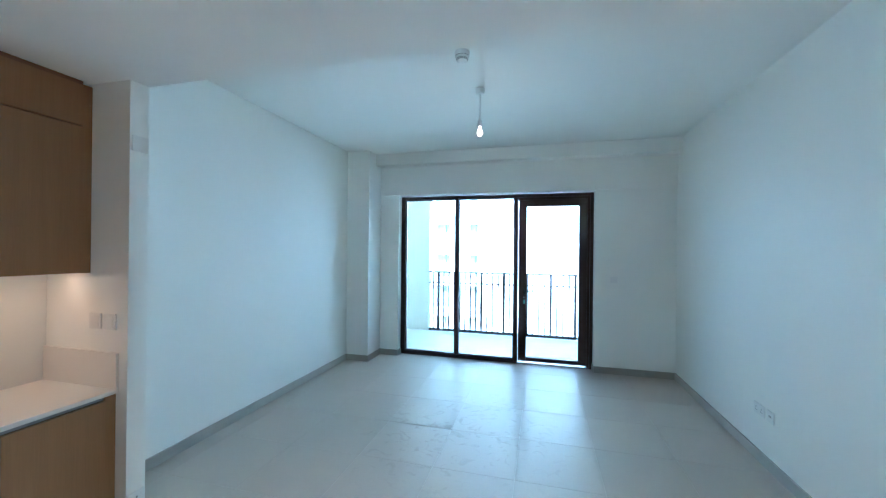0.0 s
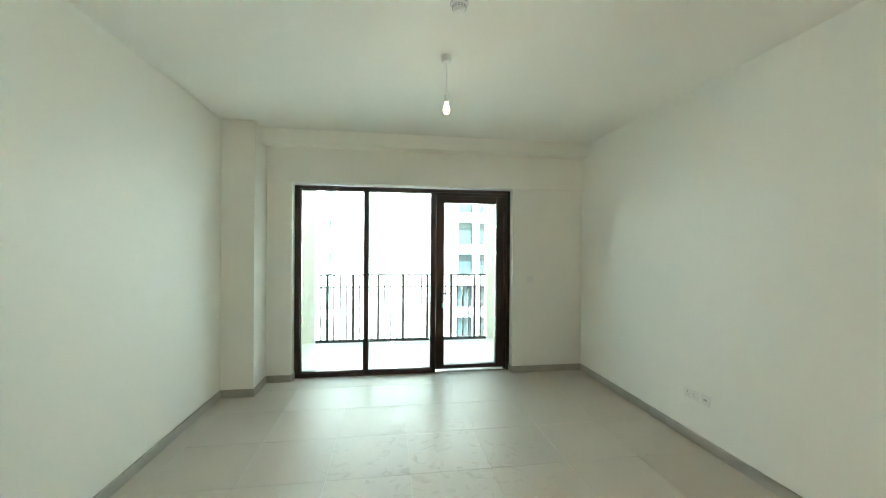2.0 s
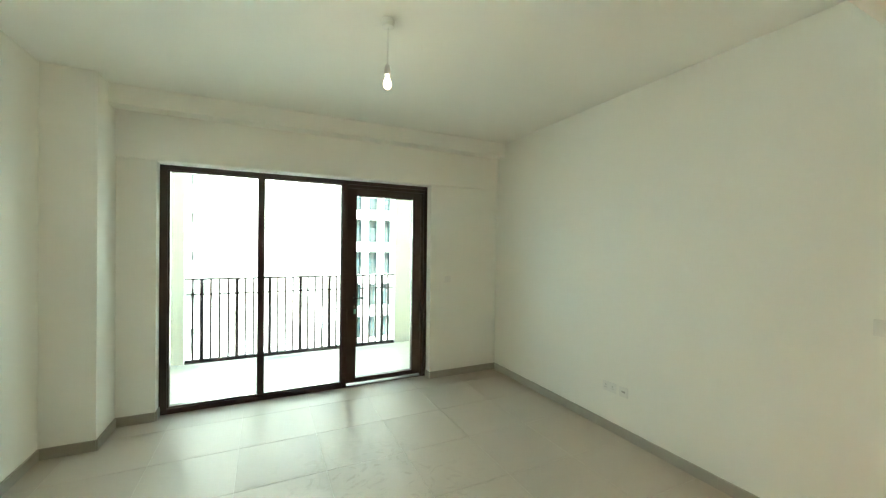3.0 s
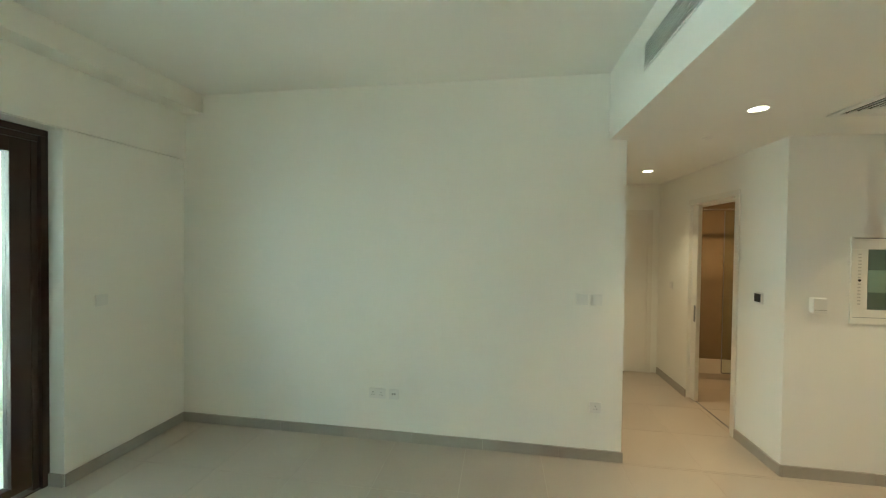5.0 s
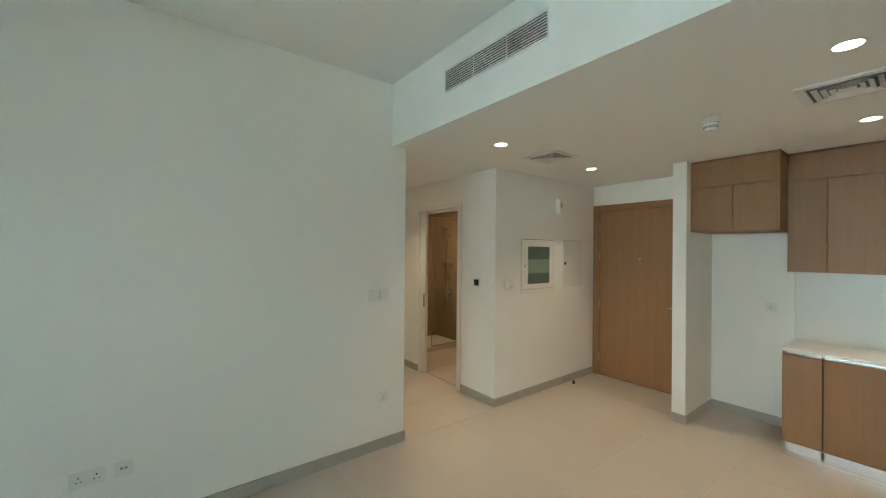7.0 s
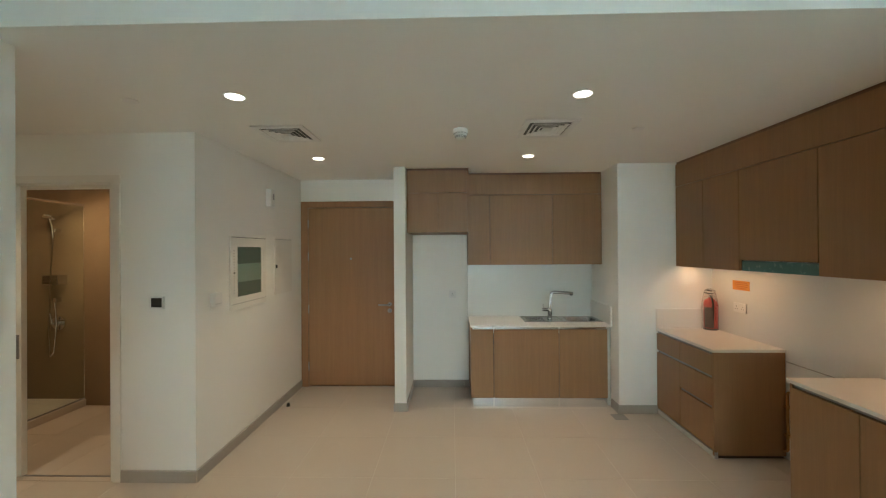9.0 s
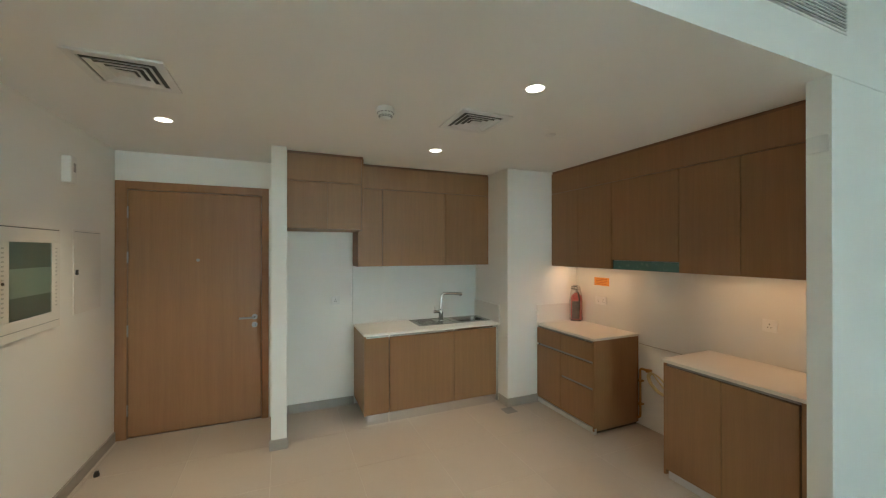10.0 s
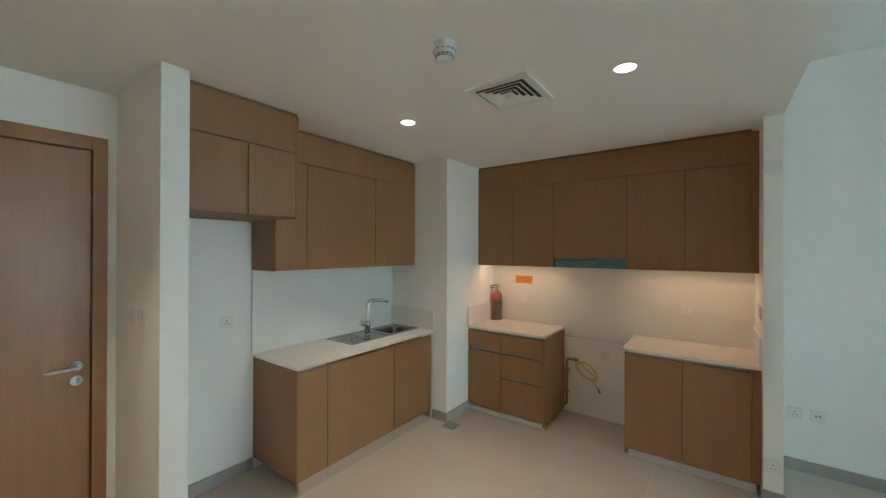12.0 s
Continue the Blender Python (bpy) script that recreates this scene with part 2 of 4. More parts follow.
def arc(centre, u, v, r, a0, a1, n=8):
    c, u, v = Vector(centre), Vector(u), Vector(v)
    return [c + r * (math.cos(radians(a)) * u + math.sin(radians(a)) * v) for a in (a0 + (a1 - a0) * k / n for k in range(n + 1))]


def lathe(centre, profile, axis=(0, 0, 1), n=28, bm=None):
    bm = bm or bmesh.new()
    turn = Matrix.Translation(centre) @ Vector(axis).to_track_quat("Z", "Y").to_matrix().to_4x4()
    rings = []
    for r, z in profile:
        rings.append([bm.verts.new(turn @ Vector((r * math.cos(2 * math.pi * k / n), r * math.sin(2 * math.pi * k / n), z))) for k in range(n)])
    for a, b in zip(rings, rings[1:]):
        for k in range(n):
            bm.faces.new((a[k], a[(k + 1) % n], b[(k + 1) % n], b[k]))
    bm.faces.new(rings[0][::-1])
    bm.faces.new(rings[-1])
    return bm


def holed_slab(xs, ys, z0, z1, holes):
    """A slab over the cells of a grid, less the cells named in holes (i, j), as one closed shell."""
    bm = bmesh.new()
    cells = {(i, j) for i in range(len(xs) - 1) for j in range(len(ys) - 1)} - set(holes)
    v = {(i, j, k): None for i in range(len(xs)) for j in range(len(ys)) for k in (0, 1)}

    def at(i, j, k):
        if v[i, j, k] is None:
            v[i, j, k] = bm.verts.new((xs[i], ys[j], (z0, z1)[k]))
        return v[i, j, k]
    for i, j in sorted(cells):
        for k in (0, 1):
            bm.faces.new((at(i, j, k), at(i + 1, j, k), at(i + 1, j + 1, k), at(i, j + 1, k)))
        for ni, nj, p, q in ((i - 1, j, (i, j), (i, j + 1)), (i + 1, j, (i + 1, j), (i + 1, j + 1)), (i, j - 1, (i, j), (i + 1, j)), (i, j + 1, (i, j + 1), (i + 1, j + 1))):
            if (ni, nj) not in cells:
                bm.faces.new((at(*p, 0), at(*q, 0), at(*q, 1), at(*p, 1)))
    return bm


# ---- structure ----
structure("floor", box((-2.4, 5.4, -2.0, 5.5, -0.25, -0.0016)), GROUT, "screed and grout bed under large porcelain tiles", "floor")
structure("wall_west", box((XL - 0.25, XL, YE, YN, 0, CEIL), (XK - 0.2, XK, YS, YE, 0, CEIL)), PAINT,
          "white painted wall along living room and kitchen", "wall")
structure("wall_west_stub", box((XK, -1.49, 1.268, 1.3695, 0, SOFF - 0.001), bevel=0.002), PAINT, "white painted wall stub closing the kitchen run", "wall")
structure("wall_west_column", box((XL, -1.768, 4.735, YN, 0, CEIL - 0.001), bevel=0.002), PAINT, "white painted column beside the balcony window", "wall")
structure("wall_kitchen_column", box((XK, -1.180, YS, -1.070, 0, SOFF - 0.001), bevel=0.002), PAINT, "white painted boxed column between kitchen runs", "wall")
structure("wall_kitchen_pier", box((0.985, 1.106, YS, -1.098, 0, SOFF - 0.001), bevel=0.002), PAINT, "white painted pier between door and fridge niche", "wall")
structure("wall_east", box((XR, XR + 0.13, 1.235, YN, 0, CEIL - 0.001)), PAINT, "white painted long living room wall", "wall")
structure("wall_north", box((XL - 0.25, -1.470, YN, YN + 0.28, 0, CEIL), (1.357, XR + 0.13, YN, YN + 0.28, 0, CEIL),
                            (-1.470, 1.357, YN, YN + 0.28, 2.462, CEIL)), PAINT, "white painted wall around the balcony window", "wall")
structure("wall_north_lintel", box((-1.768, XR, YN - 0.022, YN, 2.466, CEIL - 0.17)), PAINT, "shallow plaster band above the window", "wall")
structure("wall_north_bulkhead", box((-1.768, XR, 4.955, YN - 0.001, 2.893, CEIL - 0.001)), PAINT, "white curtain bulkhead below the ceiling", "wall")
structure("ceiling", box((XL - 0.25, XR + 0.13, YE, YN + 0.28, CEIL, CEIL + 0.3)), CEIL_PAINT, "white painted living room ceiling", "ceiling")
structure("ceiling_soffit", box((XK - 0.001, XR - 0.001, -1.95, YE, SOFF, CEIL + 0.3)), CEIL_PAINT,
          "white painted lowered ceiling over kitchen and entrance", "ceiling")
structure("ceiling_hall", box((XR - 0.001, 5.8, -0.02, 1.234, SOFF, CEIL + 0.3)), CEIL_PAINT, "white painted hall ceiling", "ceiling")
DX0, DX1, DZ = 1.150, 2.358, 2.275
structure("wall_south", box((XK - 0.2, DX0, YS - 0.2, YS, 0, SOFF), (DX1, XR + 0.2, YS - 0.2, YS, 0, SOFF), (DX0, DX1, YS - 0.2, YS, DZ, SOFF)), PAINT,
          "white painted wall with entrance door and sink run", "wall")
# added, unseen: keeps outside light from coming in round the door leaf
structure("wall_corridor", box((DX0 - 0.3, DX1 + 0.3, YS - 0.32, YS - 0.2, 0, SOFF)), PAINT, "unseen plain wall added to close off light behind the entrance door", "wall")
structure("wall_entry", box((2.365, 2.45, YS, -0.02, 0, SOFF), (XR - 0.001, 2.45, YS - 0.15, -0.02, SOFF, CEIL)), PAINT, "white painted entrance wall with panels", "wall")
BX0, BX1 = 2.97, 3.82
structure("wall_hall_south", box((2.365, BX0, -0.02, 0.10, 0, SOFF), (BX1, 4.63, -0.02, 0.10, 0, SOFF), (BX0, BX1, -0.02, 0.10, 2.175, SOFF)), PAINT,
          "white painted hall wall with bathroom opening", "wall")
structure("wall_hall_north", box((XR + 0.13, 4.63, 1.235, 1.36, 0, CEIL)), PAINT, "white painted hall wall", "wall")
structure("wall_hall_end", box((4.63, 4.75, -0.02, 1.36, 0, SOFF)), PAINT, "white painted hall end wall", "wall")
structure("wall_bath", box((2.45, 5.32, -1.34, -1.22, 0, 2.4), (5.20, 5.32, -1.22, 0.1, 0, 2.4), (2.45, 2.47, -1.22, -0.02, 0, 2.4), (4.75, 5.20, -0.02, 0.1, 0, 2.4)), BATH_TILE,
          "brown stone-look tiled bathroom walls", "wall")
structure("ceiling_bath", box((2.45, 5.32, -1.34, -0.02, 2.4, 2.6)), CEIL_PAINT, "white bathroom ceiling", "ceiling")

# outer shell and balcony
structure("balcony_floor", box((-3.4, 3.4, YN + 0.28, 7.35, -0.25, -0.015)), BALCONY_STONE, "pale stone balcony floor", "floor")
structure("wall_balcony", box((1.53, 3.4, 7.1, 7.3, -0.25, 3.3), (-3.4, -1.56, 7.1, 7.3, -0.25, 3.3), (3.2, 3.4, YN + 0.28, 7.1, -0.25, 3.3),
                              (-3.4, -3.2, YN + 0.28, 7.1, -0.25, 3.3), (XR + 0.13, 3.4, YN, YN + 0.28, -0.25, 3.3), (-3.4, XL - 0.25, YN, YN + 0.28, -0.25, 3.3)), BALCONY_WALL,
          "pale rendered balcony side walls", "wall")
structure("balcony_ceiling", box((-3.4, 3.4, YN + 0.28, 7.4, 3.3, 3.5)), FACADE, "pale rendered balcony slab above", "ceiling")


# ---- window and balcony door ----
XK0, YS0 = -2.20, -1.77

def window():
    w = thing("window_1", (0, 5.42, 0), "dark brown aluminium window wall with two panes beside a balcony door", "window", kind="structure")
    y0, y1 = 5.38, 5.46
    fr = part("window_frame", box((-1.432, -1.368, y0, y1, 0, 2.452), (-1.368, 1.395, y0, y1, 2.408, 2.452), (-1.368, 0.318, y0, y1, 0, 0.052),
                                  (0.318, 0.372, y0, y1, 0, 2.408), (1.352, 1.395, y0, y1, 0, 2.408), bevel=0.003), BRONZE, w)
    part("mullion", box((-0.561, -0.521, y0, y1, 0.052, 2.408), bevel=0.003), BRONZE, w)
    part("glazing_bead", box((-1.368, -1.352, y0 + .02, y1, 0.052, 2.408), (-0.577, -0.561, y0 + .02, y1, .052, 2.408), (-1.352, -.577, y0 + .02, y1, 2.392, 2.408),
                             (-1.352, -.577, y0 + .02, y1, .052, .068)), BRONZE, fr)
    part("glazing_bead", box((-0.521, -0.505, y0 + .02, y1, 0.052, 2.408), (0.302, 0.318, y0 + .02, y1, .052, 2.408), (-.505, .302, y0 + .02, y1, 2.392, 2.408),
                             (-.505, .302, y0 + .02, y1, .052, .068)), BRONZE, fr)
    for a, b in ((-1.352, -0.577), (-0.505, 0.302)):
        g = part("pane", box((a, b, 5.425, 5.431, 0.068, 2.392)), GLASS, w)
        g.visible_shadow = False
    part("threshold", box((0.372, 1.352, y0 + .01, y1 + 0.06, 0, 0.008), bevel=0.002), BRONZE, w)
    part("head", box((0.372, 1.352, y0 + 0.02, y1 + 0.05, 2.368, 2.408), (1.318, 1.352, y0 + .03, y1 + 0.05, 0.0, 2.368), bevel=0.002), BRONZE, w)
    d = thing("door_2", (1.31, 5.45, 0), "dark brown glazed aluminium balcony door, closed", "door", kind="structure")
    ya, yb = 5.415, 5.485
    part("door_leaf", box((0.378, 0.492, ya, yb, 0.034, 2.3695), (1.209, 1.318, ya, yb, 0.034, 2.3695), (0.492, 1.209, ya, yb, 2.275, 2.3695),
                          (0.492, 1.209, ya, yb, 0.034, 0.089), bevel=0.004), BRONZE, d)
    g = part("pane", box((0.492, 1.209, 5.446, 5.452, 0.089, 2.275)), GLASS, d)
    g.visible_shadow = False
    h = part("handle", box((0.455, 0.475, ya - .008, ya, 0.99, 1.10), bevel=0.003), BLACK, d, "black lever handle")
    part("lever", tube([(0.465, ya, 1.055), (0.465, ya - 0.045, 1.055), (0.48, ya - 0.052, 1.055), (0.590, ya - 0.052, 1.055)], 0.0125), BLACK, h)
    part("lock_cylinder", cyl((0.462, ya - 0.014, 0.955), (0.462, ya, 0.955), 0.014), STEEL, d)
    k = thing("door_key", (0.462, ya - 0.014, 0.955), "small metal key with a green tag in the balcony door lock", "key")
    part("blade", box((0.4605, 0.4635, ya - 0.030, ya - 0.0142, 0.952, 0.958)), STEEL, k)
    part("bow", lathe((0.460, ya - 0.036, 0.955), [(0.004, 0), (0.011, 0.0005), (0.011, 0.003), (0.004, 0.0035)], (1, 0, 0), n=16), CHROME, k)
    part("key_ring", tube([(0.463, ya - 0.040 + 0.008 * math.sin(q), 0.936 + 0.012 * math.cos(q)) for q in (math.pi * 2 * i / 12 for i in range(13))], 0.0012, n=6), STEEL, k)
    part("tag", box((0.452, 0.478, ya - 0.044, ya - 0.040, 0.868, 0.924), bevel=0.0015), KEY_TAG, k, "pale green plastic key tag")


SHIFT.xyz = -0.038, -0.105, 0
window()


def railing():
    r = thing("balcony_railing", (0, 7.13, 0), "brown painted steel balcony railing with upright bars", "railing")
    part("top_rail", box((-1.50, 1.53, 7.105, 7.155, 1.185, 1.212), bevel=0.003), RAIL_PAINT, r)
    part("middle_rail", box((-1.50, 1.53, 7.116, 7.144, 0.972, 0.994)), RAIL_PAINT, r)
    part("bottom_rail", box((-1.50, 1.53, 7.105, 7.155, 0.012, 0.065), bevel=0.003), RAIL_PAINT, r)
    step = 0.1089
    for k in range(27):
        x = -1.412 + step * k
        wide = (k - 1) % 4 == 0
        w = 0.024 if wide else 0.0135
        part("post" if wide else "baluster", box((x - w, x + w, 7.106 if wide else 7.112, 7.154 if wide else 7.148, 0.05, 1.195)), RAIL_PAINT, r)


SHIFT.xyz = -0.035, -0.09, -0.012
railing()


# ---- entrance door ----
def entrance_door():
    d = thing("door_1", (1.7, YS0, 0), "closed flush oak veneer entrance door", "door", kind="structure")
    y = YS0 + 0.012
    part("door_frame", box((1.105, 1.168, YS0 - 0.12, y, 0, 2.275), (2.235, 2.32, YS0 - 0.12, y, 0, 2.275), (1.168, 2.235, YS0 - 0.12, y, 2.20, 2.275), bevel=0.002), OAK, d)
    leaf = part("door_leaf", box((1.172, 2.230, YS0 - 0.06, YS0 - 0.006, 0.012, 2.196), bevel=0.002), OAK, d)
    part("threshold", box((1.168, 2.235, YS0 - 0.08, YS0 + 0.006, 0, 0.008), bevel=0.002), ALU, d)
    part("spyhole", cyl((1.705, YS0 - 0.006, 1.57), (1.705, YS0 + 0.001, 1.57), 0.014), SATIN, leaf, "chrome spyhole")
    h = part("door_handle", cyl((1.230, YS0 - 0.006, 1.008), (1.230, YS0 + 0.004, 1.008), 0.026), SATIN, leaf, "satin steel lever handle", True)
    yy = YS0 + 0.055
    part("lever", tube([(1.230, YS0, 1.008), (1.230, yy - 0.012, 1.008), (1.234, yy, 1.008), (1.36, yy, 1.008)], 0.0095), SATIN, h, smooth=True)
    k = part("escutcheon", cyl((1.230, YS0 - 0.006, 0.931), (1.230, YS0 + 0.004, 0.931), 0.026), SATIN, leaf, "round steel key rose", True)
    part("lock_cylinder", box((1.2145, 1.2295, YS0 + 0.004, YS0 + 0.009, 0.916, 0.946)), CHANNEL, k)
    for z in (0.25, 0.95, 1.60, 2.0):
        part("hinge", cyl((2.234, YS0 + 0.002, z - 0.05), (2.234, YS0 + 0.002, z + 0.05), 0.009, n=12), SATIN, leaf)


SHIFT.xyz = 0.042, -0.03, 0
entrance_door()


# ---- kitchen ----
ZC = 0.865
GAP = 0.0025


def front(name, x0, x1, y0, y1, z0, z1, parent, axis, gap=GAP):
    """A cabinet front panel with shadow gaps all round."""
    if axis == "y":
        b = box((x0 + gap, x1 - gap, y0, y1, z0 + GAP, z1 - GAP), bevel=0.0015)
    else:
        b = box((x0, x1, y0 + gap, y1 - gap, z0 + GAP, z1 - GAP), bevel=0.0015)
    return part(name, b, VENEER, parent)


def sink_run():
    yf, yb = -1.195, YS0
    for x0, x1, label in ((-0.004, 0.238, "narrow brown veneer base cabinet at the end of the sink run"), (-0.695, -0.004, "brown veneer base cabinet under the draining board"),
                          (-1.205, -0.695, "brown veneer base cabinet under the sink bowl")):
        c = thing("base_cabinet", ((x0 + x1) / 2, (yf + yb) / 2, 0), label, "cabinet", "sink run base cabinets")
        top = 0.655 if x0 < 0 else 0.825
        part("body", box((x0, x1 - (0.0 if x1 < 0.2 else 0.018), yb + 0.004, yf - 0.02, 0.095, top)), CARCASS, c)
        if x1 > 0.2:
            part("side_panel", box((x1 - 0.018, x1, yb + 0.004, yf, 0.09, 0.843), bevel=0.001), VENEER, c)
            x1 -= 0.018
        front("door", x0, x1 + (0.018 if x1 > 0.2 else 0), yf - 0.02, yf + 0.0005, 0.092, 0.822, c, "y", 0.004)
        part("channel_rail", box((x0 + 0.010, x1 - 0.010, yf - 0.022, yf + 0.0005, 0.8275, 0.842)), ALU, c, "aluminium grip channel under the worktop")
        part("plinth", box((x0 + 0.008, x1 - 0.008, yf - 0.035, yf - 0.006, 0.0, 0.09)), ALU, c, "brushed aluminium plinth")
    f = thing("filler_panel", (-1.228, yf, 0), "pale filler strip between sink cabinet and column", "filler panel")
    part("strip", box((-1.2485, -1.2065, yf - 0.06, yf - 0.04, 0.0, 0.842)), PALE_GREY, f)
    bx0, bx1, by0, by1 = -1.19, -0.86, -1.67, -1.40
    w = thing("worktop", (-0.48, (yf + yb) / 2, 0.842), "white quartz worktop with a cut-out for the sink", "worktop")
    part("slab", holed_slab((-1.248, bx0, bx1, 0.242), (yb + 0.001, by0, by1, yf + 0.008), 0.843, ZC, [(1, 1)]), QUARTZ, w)
    part("upstand", box((-1.249, -1.231, yb + 0.014, yf + 0.008, ZC, 1.06), bevel=0.001), QUARTZ, w)
    s = thing("kitchen_sink", (-0.78, -1.5, ZC), "stainless steel inset sink with draining board", "sink")
    z = ZC + 0.004
    part("rim", holed_slab((-1.228, bx0, bx1, -0.80, -0.385, -0.370), (-1.72, -1.70, by0, by1, -1.38, -1.36), ZC, z, [(1, 2), (3, 1), (3, 2), (3, 3)]), STEEL, s)
    db = part("draining_board", box((-0.80, -0.385, -1.70, -1.38, ZC, ZC + 0.002)), STEEL, s)
    for k in range(7):
        part("rib", box((-0.62, -0.42, -1.67 + k * 0.040, -1.657 + k * 0.040, ZC + 0.002, ZC + 0.0045), bevel=0.001), STEEL, db)
    bm = bmesh.new()
    n, rings = 32, []
    for inset, depth in ((0, 0.004), (0.004, -0.01), (0.02, -0.15), (0.05, -0.165)):
        ring = []
        for k in range(n):
            a = 2 * math.pi * k / n
            c, q = math.cos(a), math.sin(a)
            e = 0.35
            ring.append(bm.verts.new(((bx0 + bx1) / 2 + ((bx1 - bx0) / 2 - inset) * math.copysign(abs(c) ** e, c),
                                      (by0 + by1) / 2 + ((by1 - by0) / 2 - inset) * math.copysign(abs(q) ** e, q), ZC + depth)))
        rings.append(ring)
    for a, b in zip(rings, rings[1:]):
        for k in range(n):
            bm.faces.new((a[k], a[(k + 1) % n], b[(k + 1) % n], b[k]))
    bm.faces.new(rings[-1])
    part("bowl", bm, STEEL, s, smooth=True)
    part("waste", lathe(((bx0 + bx1) / 2, (by0 + by1) / 2, ZC - 0.166), [(0.001, 0), (0.04, 0), (0.042, 0.004), (0.03, 0.003), (0.001, 0.001)]), CHROME, s)
    t = thing("kitchen_tap", (-0.685, -1.53, z), "chrome single-lever kitchen tap with a swivel spout", "tap")
    tx, ty = -0.685, -1.53
    part("base", lathe((tx, ty, z), [(0.031, 0), (0.031, 0.007), (0.026, 0.012), (0.025, 0.085), (0.027, 0.09), (0.027, 0.128), (0.018, 0.135)]), CHROME, t, smooth=True)
    sp = part("spout", tube([(tx, ty, z + 0.13), (tx - 0.010, ty, z + 0.258)] + arc((tx - 0.053, ty, z + 0.265), (1, 0, 0), (0, 0, 1), 0.042, 10, 84) +
                            [(tx - 0.16, ty, z + 0.300), (tx - 0.262, ty, z + 0.292)], 0.017, n=16), CHROME, t, smooth=True)
    part("aerator", cyl((tx - 0.245, ty, z + 0.280), (tx - 0.245, ty, z + 0.268), 0.012, n=16), STEEL, sp)
    lv = part("lever", cyl((tx + 0.02, ty, z + 0.108), (tx + 0.088, ty + 0.006, z + 0.108), 0.019, 0.017, n=20), CHROME, t, smooth=True)
    part("lever_pin", tube([(tx + 0.074, ty + 0.005, z + 0.12), (tx + 0.078, ty + 0.005, z + 0.175)], 0.005, n=10), CHROME, lv, smooth=True)


SHIFT.xyz = 0.07, -0.03, 0
sink_run()
sb = thing("splashback", (-0.5, YS0, ZC), "glossy white splashback panel behind the sink", "splashback")
part("panel", box((-1.249, 0.250, YS0 + 0.001, YS0 + 0.013, ZC + 0.001, 1.495), bevel=0.001), SPLASH, sb)
part("edge_trim", box((0.2502, 0.253, YS0 + 0.001, YS0 + 0.0145, ZC + 0.001, 1.495)), PALE_GREY, sb, "thin metal edge trim")
part("sealant", box((-1.23, 0.25, YS0 + 0.0131, YS0 + 0.016, ZC + 0.0005, ZC + 0.004)), PLASTIC, sb)
SHIFT.xyz = 0.07, -0.013, 0
sb = thing("splashback", (XK0, 0.1, 0.77), "glossy white splashback panel under the long wall cabinets", "splashback")
part("panel", box((XK0 + 0.001, XK0 + 0.013, -1.055, 1.284, 0.774, 1.488), bevel=0.001), SPLASH, sb)
part("edge_trim", box((XK0 + 0.001, XK0 + 0.0145, -0.228, 0.418, 0.771, 0.7738)), ALU, sb, "thin metal edge trim")


